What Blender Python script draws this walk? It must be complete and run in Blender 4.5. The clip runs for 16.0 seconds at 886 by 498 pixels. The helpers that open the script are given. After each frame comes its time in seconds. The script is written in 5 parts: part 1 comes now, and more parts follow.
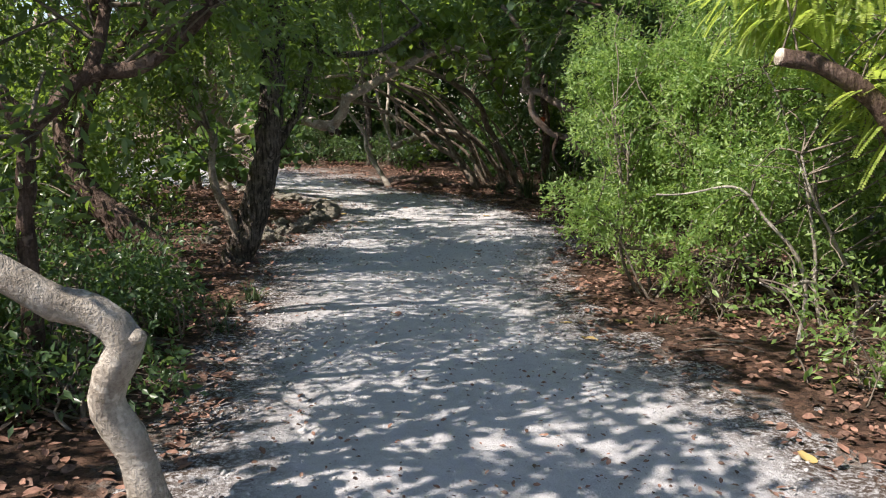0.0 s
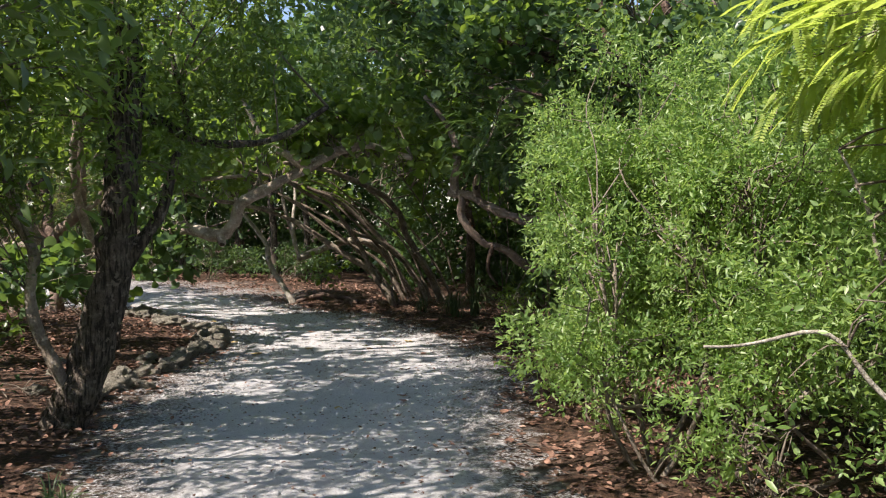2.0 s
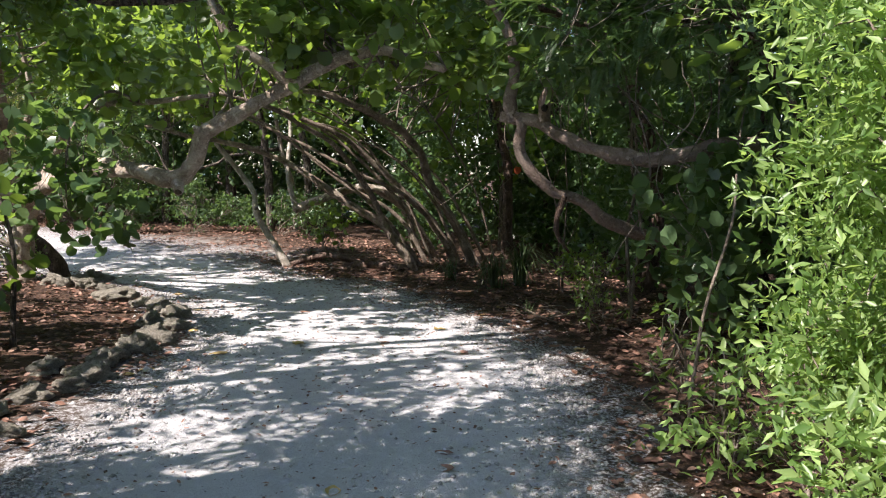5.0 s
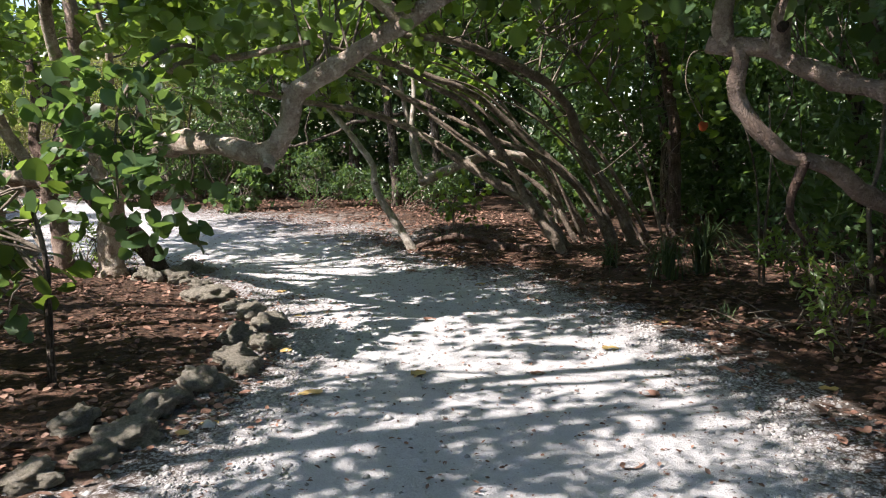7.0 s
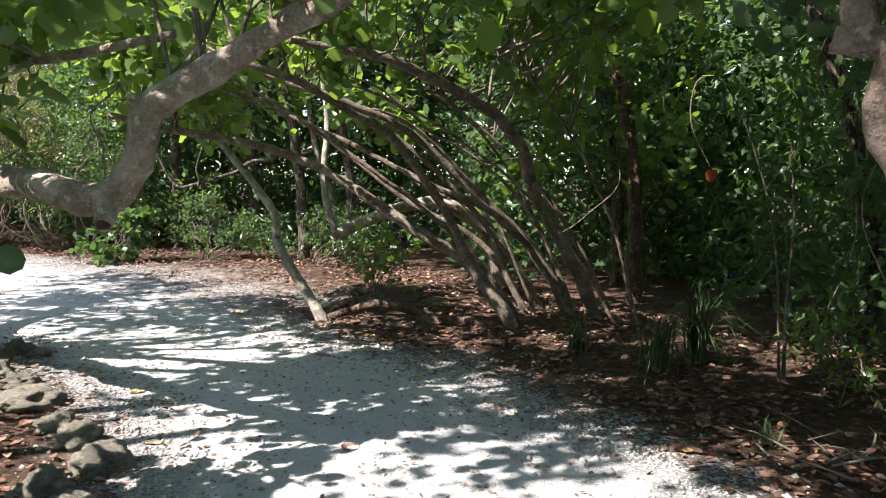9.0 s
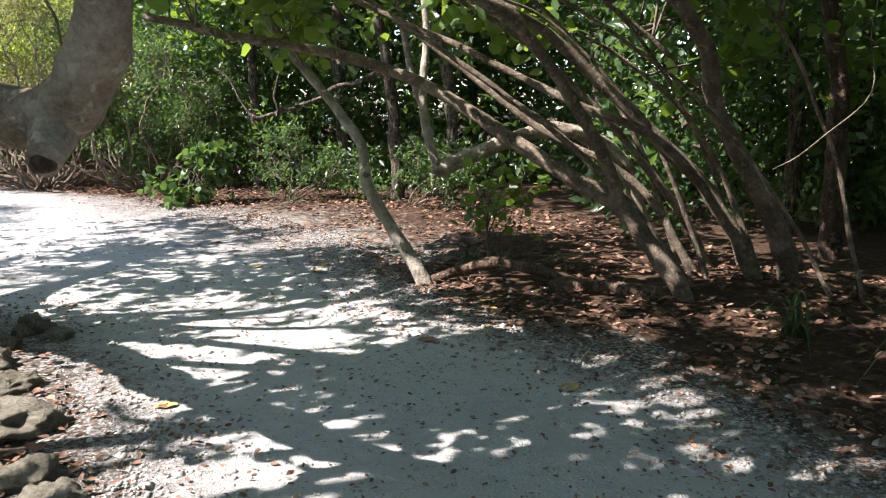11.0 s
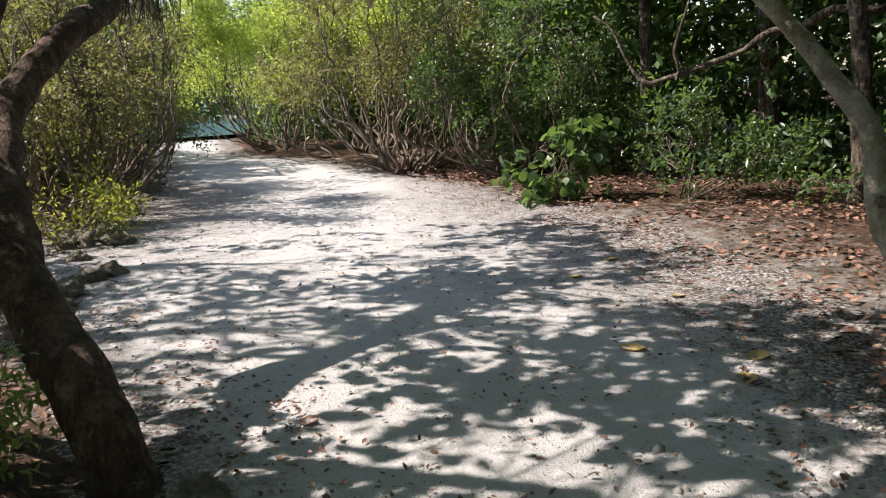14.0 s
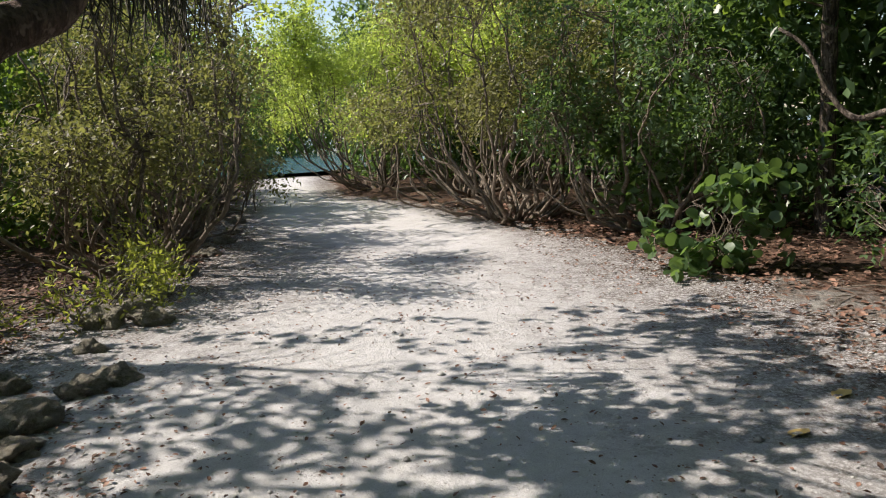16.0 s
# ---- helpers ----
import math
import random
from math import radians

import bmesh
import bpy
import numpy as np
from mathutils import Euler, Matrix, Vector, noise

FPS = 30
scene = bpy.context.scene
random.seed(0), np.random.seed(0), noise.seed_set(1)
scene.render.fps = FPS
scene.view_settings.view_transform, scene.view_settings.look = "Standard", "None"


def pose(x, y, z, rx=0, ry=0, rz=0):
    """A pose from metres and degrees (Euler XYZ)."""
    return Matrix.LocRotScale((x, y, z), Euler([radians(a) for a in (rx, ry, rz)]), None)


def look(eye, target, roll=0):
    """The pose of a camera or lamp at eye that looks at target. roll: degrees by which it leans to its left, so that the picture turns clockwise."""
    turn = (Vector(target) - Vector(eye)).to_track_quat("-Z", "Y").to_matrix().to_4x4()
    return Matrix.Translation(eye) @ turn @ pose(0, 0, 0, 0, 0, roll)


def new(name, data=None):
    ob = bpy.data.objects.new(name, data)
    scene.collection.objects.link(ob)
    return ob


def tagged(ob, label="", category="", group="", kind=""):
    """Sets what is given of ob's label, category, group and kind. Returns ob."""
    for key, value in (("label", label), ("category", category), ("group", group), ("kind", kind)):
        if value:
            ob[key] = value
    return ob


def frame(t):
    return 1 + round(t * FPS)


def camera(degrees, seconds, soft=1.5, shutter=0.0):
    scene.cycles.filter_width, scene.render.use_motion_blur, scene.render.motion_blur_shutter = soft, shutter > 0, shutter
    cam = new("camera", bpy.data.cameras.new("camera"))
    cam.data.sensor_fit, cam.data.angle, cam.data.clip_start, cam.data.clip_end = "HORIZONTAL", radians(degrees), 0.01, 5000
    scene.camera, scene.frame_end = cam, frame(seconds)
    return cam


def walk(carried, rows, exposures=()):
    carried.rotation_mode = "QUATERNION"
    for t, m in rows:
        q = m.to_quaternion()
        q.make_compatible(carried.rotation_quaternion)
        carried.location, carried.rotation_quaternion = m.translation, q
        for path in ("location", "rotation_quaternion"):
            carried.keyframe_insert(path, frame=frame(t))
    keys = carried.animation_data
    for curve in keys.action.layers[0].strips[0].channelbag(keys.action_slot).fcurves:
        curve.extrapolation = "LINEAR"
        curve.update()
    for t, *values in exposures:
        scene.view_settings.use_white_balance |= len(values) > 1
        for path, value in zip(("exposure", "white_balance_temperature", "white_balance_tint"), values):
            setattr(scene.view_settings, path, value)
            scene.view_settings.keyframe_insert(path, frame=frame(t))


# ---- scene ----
cam = camera(58.6, 16.0, soft=1.1)
METRES, EYE, TILT, LEAN, TURN = 17.0, 1.5, 0.0, 0.0, 0.0
ROWS = [
    (0.0, 0.0, 0.0, 0.0, 0.2, -9.78, -1.16),
    (0.5, -0.0024, 0.0306, -0.0018, 0.6, -9.08, -0.42),
    (1.0, 0.001, 0.062, -0.0028, -0.0, -8.34, -0.42),
    (1.5, -0.0008, 0.0956, -0.0019, -2.32, -4.58, -2.06),
    (2.0, -0.0003, 0.125, -0.0011, -6.07, -1.89, -1.1),
    (2.5, -0.0022, 0.1557, 0.0, -4.68, -1.08, -2.19),
    (3.0, -0.0053, 0.1876, 0.0005, -5.08, -0.53, -0.18),
    (5.5, -0.0001, 0.339, -0.0051, -4.14, -9.58, -0.48),
    (6.0, -0.0004, 0.3705, -0.0039, 4.67, -9.83, 1.13),
    (6.5, -0.0075, 0.4032, -0.0059, 8.47, -9.39, 1.56),
    (7.0, -0.0042, 0.4362, -0.0068, 4.16, -8.33, 0.83),
    (7.5, -0.0078, 0.4642, -0.0084, 2.32, -6.42, -1.17),
    (8.0, -0.0096, 0.4934, -0.0081, -1.04, -6.87, -1.42),
    (8.5, -0.0134, 0.5267, -0.0065, -2.04, -6.16, -2.32),
    (9.0, -0.0204, 0.5572, -0.0074, -2.4, -5.13, -0.55),
    (9.5, -0.0232, 0.5894, -0.0098, -0.99, -6.48, -0.6),
    (12.0, -0.0546, 0.7404, -0.0138, 8.09, -9.75, 0.85),
    (12.5, -0.0639, 0.7727, -0.0146, 11.02, -9.48, 2.49),
    (13.0, -0.0697, 0.8056, -0.0147, 17.6, -10.03, 2.5),
    (13.5, -0.0868, 0.8358, -0.0157, 24.84, -11.03, 1.87),
    (14.0, -0.0964, 0.8626, -0.0157, 31.42, -11.57, 2.64),
    (14.5, -0.1088, 0.8837, -0.0148, 36.28, -10.85, 0.78),
    (15.0, -0.1265, 0.91, -0.0134, 34.8, -9.94, 2.17),
    (15.5, -0.146, 0.9383, -0.0126, 37.66, -9.3, 2.68),
    (16.0, -0.1674, 0.9597, -0.0125, 38.88, -8.95, 2.91),
]
# extra rows at the ends of the stretches
EDGE_ROWS = [
    (3.2, look((-0.150, 3.470, 1.495), (0.070, 5.458, 1.464), -0.8)),
    (5.3, look((0.007, 5.600, 1.388), (0.192, 7.571, 1.107), 1.5)),
    (9.7, look((-0.420, 10.245, 1.313), (-0.446, 12.228, 1.058), 1.1)),
    (11.8, look((-0.864, 12.345, 1.249), (-1.093, 14.300, 0.900), -1.1)),
]
PATH_ROWS = [(t, pose(0, 0, EYE, TILT, LEAN, TURN) @ pose(METRES * x, METRES * y, METRES * z, 90 + pitch, roll, yaw)) for t, x, y, z, yaw, pitch, roll in ROWS]
walk(cam, sorted(PATH_ROWS + EDGE_ROWS, key=lambda r: r[0]), exposures=[(0.0, 0.97, 6650, 17), (3.2, 1.14, 6750, 18), (5.5, 1.42, 6400, 20), (7.5, 1.36, 6450, 18), (9.5, 1.78, 6350, 15), (12.5, 1.32, 6700, 18), (14.0, 1.04, 6800, 18), (16.0, 0.69, 6800, 15)])

# ---- light ----
SUN_DIR = Vector((-0.80, -0.42, 0.98)).normalized()
SUN_EL = math.asin(SUN_DIR.z)
world = bpy.data.worlds.new("sky")
scene.world = world
world.use_nodes = True
wn, wl = world.node_tree.nodes, world.node_tree.links
sky = wn.new("ShaderNodeTexSky")
sky.sky_type = "NISHITA"
sky.sun_disc = False
sky.sun_elevation = SUN_EL
sky.sun_rotation = math.atan2(SUN_DIR.x, SUN_DIR.y) % (2 * math.pi)
sky.air_density, sky.dust_density, sky.ozone_density = 1.0, 0.6, 1.0
wn["Background"].inputs["Strength"].default_value = 0.105
wl.new(sky.outputs["Color"], wn["Background"].inputs["Color"])
sun_data = bpy.data.lights.new("sun", "SUN")
sun_data.energy = 5.0
sun_data.angle = radians(0.55)
sun_data.color = (1.0, 0.95, 0.86)
sun = new("sun", sun_data)
sun.matrix_world = look(SUN_DIR * 40, (0, 0, 0))

# ---- materials ----


class Mat:
    """A node material with short helpers."""

    def __init__(self, name):
        self.m = bpy.data.materials.new(name)
        self.m.use_nodes = True
        self.n, self.l = self.m.node_tree.nodes, self.m.node_tree.links
        self.b = self.n["Principled BSDF"]
        self.co = self.n.new("ShaderNodeTexCoord").outputs["Object"]

    def node(self, kind, **vals):
        nd = self.n.new(kind)
        for k, v in vals.items():
            s = nd.inputs[k]
            if isinstance(v, bpy.types.NodeSocket):
                self.l.new(v, s)
            else:
                s.default_value = v
        return nd

    def noise(self, scale, detail=4.0, rough=0.6, co=None, dist=0.0):
        return self.node("ShaderNodeTexNoise", Vector=co or self.co, Scale=scale, Detail=detail, Roughness=rough, Distortion=dist).outputs["Fac"]

    def voronoi(self, scale, feature="F1", out="Distance", co=None):
        nd = self.node("ShaderNodeTexVoronoi", Vector=co or self.co, Scale=scale)
        nd.feature = feature
        return nd.outputs[out]

    def stretch(self, x, y, z):
        nd = self.n.new("ShaderNodeMapping")
        self.l.new(self.co, nd.inputs["Vector"])
        nd.inputs["Scale"].default_value = (x, y, z)
        return nd.outputs["Vector"]

    def ramp(self, fac, stops):
        nd = self.node("ShaderNodeValToRGB", Fac=fac)
        els = nd.color_ramp.elements
        while len(els) < len(stops):
            els.new(0.5)
        for e, (p, c) in zip(els, stops):
            e.position = p
            e.color = (*c, 1) if isinstance(c, tuple) else (c, c, c, 1)
        return nd.outputs["Color"]

    def mix(self, fac, a, b, mode="MIX"):
        nd = self.n.new("ShaderNodeMix")
        nd.data_type, nd.blend_type = "RGBA", mode
        for s, v in ((nd.inputs[0], fac), (nd.inputs[6], a), (nd.inputs[7], b)):
            if isinstance(v, bpy.types.NodeSocket):
                self.l.new(v, s)
            elif isinstance(v, tuple):
                s.default_value = (*v, 1)
            else:
                s.default_value = v
        return nd.outputs[2]

    def math(self, op, a, b=0.0):
        nd = self.n.new("ShaderNodeMath")
        nd.operation = op
        for s, v in zip(nd.inputs, (a, b)):
            if isinstance(v, bpy.types.NodeSocket):
                self.l.new(v, s)
            else:
                s.default_value = v
        return nd.outputs[0]

    def attr(self, name):
        nd = self.n.new("ShaderNodeAttribute")
        nd.attribute_name = name
        return nd.outputs["Fac"]

    def island(self):
        return self.n.new("ShaderNodeNewGeometry").outputs["Random Per Island"]

    def bump(self, height, strength=0.5, distance=0.01):
        nd = self.node("ShaderNodeBump", Height=height, Strength=strength, Distance=distance)
        self.l.new(nd.outputs["Normal"], self.b.inputs["Normal"])

    def done(self, color, rough=0.8, spec=0.3):
        for s, v in (("Base Color", color), ("Roughness", rough), ("Specular IOR Level", spec)):
            if isinstance(v, bpy.types.NodeSocket):
                self.l.new(v, self.b.inputs[s])
            elif isinstance(v, tuple):
                self.b.inputs[s].default_value = (*v, 1)
            else:
                self.b.inputs[s].default_value = v
        return self.m


def leaf_material(name, dark, mid, light, through_colour, part_through=0.38, rough=0.42, single=False):
    """Leaf: each leaf its own green, some light passing through the blade."""
    k = Mat(name)
    own = k.n.new("ShaderNodeObjectInfo").outputs["Random"] if single else k.island()
    col = k.ramp(own, [(0.0, dark), (0.45, mid), (0.85, light), (1.0, tuple(1.25 * c for c in light))])
    patch = k.noise(0.9, 2.0)
    col = k.mix(k.math("MULTIPLY", patch, 0.55), col, mid)
    k.done(col, rough, 0.45)
    tr = k.n.new("ShaderNodeBsdfTranslucent")
    tcol = k.mix(k.math("MULTIPLY", k.island(), 0.5), through_colour, tuple(0.55 * c for c in through_colour))
    k.l.new(tcol, tr.inputs["Color"])
    mx = k.n.new("ShaderNodeMixShader")
    mx.inputs[0].default_value = part_through
    k.l.new(k.b.outputs[0], mx.inputs[1])
    k.l.new(tr.outputs[0], mx.inputs[2])
    k.l.new(mx.outputs[0], k.n["Material Output"].inputs["Surface"])
    return k.m


def bark_material(name, deep, mid, pale, fissure=0.0, blotch=7.0):
    k = Mat(name)
    big = k.noise(blotch, 3.0, 0.55, dist=0.4)
    fine = k.noise(55.0, 4.0, 0.7)
    col = k.ramp(big, [(0.34, deep), (0.5, mid), (0.62, pale)])
    scar = k.ramp(k.noise(1.0, 6.0, 0.7, co=k.stretch(9, 9, 26)), [(0.60, 0.0), (0.70, 0.7)])
    col = k.mix(scar, col, tuple(0.55 * c for c in deep))
    col = k.mix(0.45, col, k.ramp(fine, [(0.3, tuple(0.45 * c for c in mid)), (0.65, pale)]))
    long = k.noise(1.0, 5.0, 0.65, co=k.stretch(38, 38, 5))
    if fissure:
        col = k.mix(k.ramp(long, [(0.42, fissure), (0.56, 0.0)]), col, tuple(0.3 * c for c in deep))
    # scattered spots paler than the bark around them
    pale_spots = k.ramp(k.noise(16.0, 2.0), [(0.60, 0.0), (0.66, 0.55)])
    col = k.mix(pale_spots, col, tuple(min(0.6, 1.25 * c + 0.03) for c in pale))
    h = k.math("ADD", k.math("ADD", k.math("MULTIPLY", long, 1.0 if fissure else 0.5), k.math("MULTIPLY", fine, 0.45)), k.math("MULTIPLY", k.noise(21.0, 4.0, 0.65, dist=0.6), 0.7))
    k.bump(h, 1.0, 0.026 if fissure else 0.022)
    return k.done(col, 0.85, 0.2)


def sand_material():
    """Crushed coral sand: pale grey, fine grit, scattered bits of leaf, dirtier to the edges."""
    k = Mat("coral_sand")
    wide = k.noise(0.8, 4.0, 0.6)
    grit = k.noise(220.0, 3.0, 0.75)
    mid = k.noise(14.0, 5.0, 0.65)
    col = k.ramp(wide, [(0.3, (0.428, 0.422, 0.432)), (0.7, (0.581, 0.577, 0.593))])
    col = k.mix(0.5, col, k.ramp(mid, [(0.3, (0.275, 0.270, 0.265)), (0.5, (0.490, 0.484, 0.491)), (0.7, (0.663, 0.659, 0.674))]))
    col = k.mix(0.55, col, k.ramp(grit, [(0.32, (0.204, 0.201, 0.194)), (0.5, (0.510, 0.505, 0.497)), (0.7, (0.796, 0.788, 0.788))]))
    pebble = k.voronoi(75.0)
    speck = k.math("MULTIPLY", k.ramp(k.voronoi(26.0), [(0.08, 1.0), (0.16, 0.0)]), k.ramp(k.noise(3.1, 3.0), [(0.40, 0.0), (0.55, 0.9)]))
    col = k.mix(speck, col, (0.10, 0.065, 0.04))
    # leaf bits and dark grit towards the border
    e = k.attr("inside")
    worn = k.math("ADD", e, k.math("MULTIPLY", k.math("SUBTRACT", k.noise(5.0, 5.0, 0.7), 0.5), 0.9))
    dirty = k.ramp(worn, [(0.0, 1.0), (0.55, 0.0)])
    bits = k.ramp(k.noise(38.0, 5.0, 0.75), [(0.47, 1.0), (0.60, 0.12)])
    col = k.mix(k.math("MULTIPLY", dirty, bits), col, (0.075, 0.055, 0.042))
    h = k.math("ADD", k.math("ADD", k.math("MULTIPLY", mid, 0.7), k.math("MULTIPLY", k.noise(5.5, 8.0, 0.72), 1.2)), k.math("ADD", k.math("MULTIPLY", grit, 0.25), k.math("MULTIPLY", pebble, -0.12)))
    k.bump(h, 0.95, 0.028)
    return k.done(col, 0.95, 0.15)


def soil_material():
    """Dark leaf mould with rusty dead leaves and grey sand showing through."""
    k = Mat("leaf_mould")
    wide = k.noise(1.3, 4.0, 0.6)
    cell = k.voronoi(22.0, out="Color")
    sep = k.node("ShaderNodeSeparateColor", Color=cell)
    leafy = k.ramp(sep.outputs[0], [(0.0, (0.025, 0.016, 0.011)), (0.4, (0.075, 0.036, 0.022)), (0.7, (0.19, 0.088, 0.052)), (1.0, (0.36, 0.21, 0.145))])
    grain = k.noise(70.0, 5.0, 0.75)
    col = k.mix(k.ramp(wide, [(0.35, 0.25), (0.65, 0.8)]), (0.022, 0.015, 0.011), leafy)
    col = k.mix(0.5, col, k.ramp(grain, [(0.35, (0.012, 0.009, 0.007)), (0.7, (0.17, 0.11, 0.075))]))
    e = k.attr("inside")
    reach = k.math("ADD", k.math("MULTIPLY", e, 0.95), 0.72)
    sandy = k.ramp(k.math("ADD", reach, k.math("MULTIPLY", k.math("SUBTRACT", k.noise(4.0, 6.0, 0.72), 0.5), 1.3)), [(0.42, 0.0), (0.78, 0.8)])
    grit = k.ramp(k.noise(160.0, 3.0, 0.75), [(0.35, (0.12, 0.115, 0.105)), (0.65, (0.55, 0.54, 0.5))])
    col = k.mix(sandy, col, grit)
    k.bump(k.math("ADD", grain, k.math("MULTIPLY", k.voronoi(22.0), -0.8)), 0.9, 0.03)
    return k.done(col, 0.9, 0.2)


def stone_material():
    """Pitted limestone, cream where clean, grey-green and black in the hollows."""
    k = Mat("limestone")
    big = k.noise(7.0, 4.0, 0.6)
    pits = k.voronoi(28.0)
    fine = k.noise(90.0, 4.0, 0.7)
    col = k.ramp(big, [(0.3, (0.17, 0.15, 0.12)), (0.5, (0.34, 0.31, 0.25)), (0.7, (0.54, 0.50, 0.41))])
    col = k.mix(0.45, col, k.ramp(fine, [(0.3, (0.09, 0.08, 0.06)), (0.7, (0.5, 0.46, 0.38))]))
    col = k.mix(k.ramp(pits, [(0.12, 0.75), (0.3, 0.0)]), col, (0.045, 0.04, 0.032))
    col = k.mix(k.ramp(k.noise(4.0, 3.0), [(0.55, 0.0), (0.7, 0.6)]), col, (0.10, 0.10, 0.055))
    k.bump(k.math("ADD", k.math("MULTIPLY", pits, 1.2), k.math("MULTIPLY", fine, 0.5)), 0.9, 0.02)
    return k.done(col, 0.92, 0.2)


def litter_material(name, stops, rough=0.7):
    k = Mat(name)
    col = k.ramp(k.island(), stops)
    col = k.mix(0.4, col, k.ramp(k.noise(40.0, 3.0), [(0.3, tuple(0.4 * c for c in stops[0][1])), (0.7, stops[-1][1])]))
    return k.done(col, rough, 0.3)


def water_material():
    k = Mat("sea_water")
    k.bump(k.math("ADD", k.noise(0.8, 4.0), k.noise(5.0, 3.0)), 0.5, 0.15)
    return k.done(k.ramp(k.noise(0.05, 3.0), [(0.35, (0.03, 0.09, 0.12)), (0.65, (0.07, 0.16, 0.18))]), 0.12, 0.5)


WATER = water_material()
SAND, SOIL, STONE = sand_material(), soil_material(), stone_material()
BARK_GRAPE = bark_material("sea_grape_bark", (0.13, 0.085, 0.06), (0.27, 0.21, 0.16), (0.46, 0.40, 0.33))
BARK_TRUNK = bark_material("brown_grape_bark", (0.07, 0.048, 0.034), (0.145, 0.11, 0.083), (0.29, 0.24, 0.19))
BARK_PINK = bark_material("pinkish_bark", (0.10, 0.062, 0.046), (0.20, 0.142, 0.112), (0.33, 0.255, 0.21), blotch=5.0)
BARK_PALE = bark_material("pale_bark", (0.17, 0.14, 0.105), (0.29, 0.255, 0.21), (0.45, 0.41, 0.35))
BARK_DARK = bark_material("furrowed_bark", (0.055, 0.042, 0.034), (0.12, 0.095, 0.075), (0.23, 0.19, 0.155), fissure=0.85)
BARK_RED = bark_material("reddish_bark", (0.045, 0.027, 0.02), (0.095, 0.06, 0.046), (0.20, 0.14, 0.11), fissure=0.45)
BARK_TWIG = bark_material("twig_bark", (0.065, 0.05, 0.038), (0.13, 0.105, 0.082), (0.26, 0.22, 0.175), blotch=3.0)
# almost black, so the shade inside a hollow is in the colour
BARK_HOLLOW = bark_material("hollow_shade_bark", (0.012, 0.009, 0.007), (0.022, 0.016, 0.012), (0.045, 0.032, 0.024), blotch=20.0)
WOOD_CUT = bark_material("cut_wood", (0.35, 0.27, 0.19), (0.5, 0.42, 0.33), (0.62, 0.55, 0.46), blotch=30.0)
LEAF_GRAPE = leaf_material("sea_grape_leaf", (0.035, 0.068, 0.025), (0.075, 0.13, 0.042), (0.145, 0.21, 0.07), (0.34, 0.50, 0.06), 0.45, 0.34)
LEAF_BIG = leaf_material("large_sea_grape_leaf", (0.03, 0.06, 0.022), (0.06, 0.108, 0.036), (0.13, 0.185, 0.065), (0.26, 0.40, 0.05), 0.38, 0.34, single=True)
LEAF_OLIVE = leaf_material("buttonwood_leaf", (0.03, 0.056, 0.022), (0.068, 0.112, 0.036), (0.135, 0.195, 0.065), (0.26, 0.40, 0.05), 0.4, 0.36)
LEAF_FRESH = leaf_material("shrub_leaf", (0.035, 0.08, 0.026), (0.12, 0.21, 0.055), (0.28, 0.38, 0.14), (0.48, 0.68, 0.15), 0.45, 0.4)
LEAF_YELLOW = leaf_material("wax_leaf", (0.06, 0.085, 0.022), (0.14, 0.17, 0.04), (0.27, 0.29, 0.075), (0.52, 0.58, 0.08), 0.45)
LEAF_FEATHER = leaf_material("feathery_leaf", (0.13, 0.19, 0.045), (0.25, 0.33, 0.075), (0.38, 0.45, 0.13), (0.64, 0.78, 0.14), 0.52)
LEAF_DRY = leaf_material("dusty_leaf", (0.07, 0.066, 0.034), (0.14, 0.135, 0.06), (0.23, 0.225, 0.10), (0.34, 0.36, 0.09), 0.38, 0.5)
# dark thicket green, which also paints shade into some sea grape crowns
LEAF_DEEP = leaf_material("thicket_shade_leaf", (0.026, 0.052, 0.024), (0.052, 0.098, 0.042), (0.105, 0.165, 0.075), (0.21, 0.35, 0.07), 0.38, 0.34)
BLADE = leaf_material("blade_leaf", (0.02, 0.036, 0.014), (0.04, 0.068, 0.025), (0.12, 0.16, 0.07), (0.10, 0.17, 0.035), 0.2)
DEAD_LEAF = litter_material("dead_leaf", [(0.0, (0.04, 0.018, 0.012)), (0.4, (0.10, 0.045, 0.03)), (0.7, (0.21, 0.095, 0.062)), (0.92, (0.32, 0.165, 0.115)), (1.0, (0.40, 0.27, 0.20))])
YELLOW_LEAF = litter_material("yellowed_leaf", [(0.0, (0.30, 0.15, 0.035)), (0.5, (0.48, 0.30, 0.07)), (1.0, (0.5, 0.38, 0.16))])
RED_LEAF = litter_material("red_leaf", [(0.0, (0.36, 0.06, 0.025)), (1.0, (0.5, 0.13, 0.04))])
PEBBLE = litter_material("coral_pebble", [(0.0, (0.16, 0.155, 0.145)), (0.4, (0.30, 0.292, 0.28)), (1.0, (0.56, 0.55, 0.53))], 0.9)
MOSS = litter_material("hanging_moss", [(0.0, (0.05, 0.05, 0.04)), (1.0, (0.13, 0.12, 0.09))], 0.9)

# ---- building helpers ----


def mesh_of(name, verts, faces, mat, smooth=False):
    """A mesh from an array of vertices and an array of faces of one size."""
    verts, faces = np.asarray(verts, np.float32), np.asarray(faces, np.int32)
    me = bpy.data.meshes.new(name)
    k = faces.shape[1]
    me.vertices.add(len(verts))
    me.vertices.foreach_set("co", verts.ravel())
    me.loops.add(faces.size)
    me.loops.foreach_set("vertex_index", faces.ravel())
    me.polygons.add(len(faces))
    me.polygons.foreach_set("loop_start", np.arange(0, faces.size, k, dtype=np.int32))
    if smooth:
        me.polygons.foreach_set("use_smooth", np.ones(len(faces), bool))
    me.materials.append(mat)
    me.update(calc_edges=True)
    return me


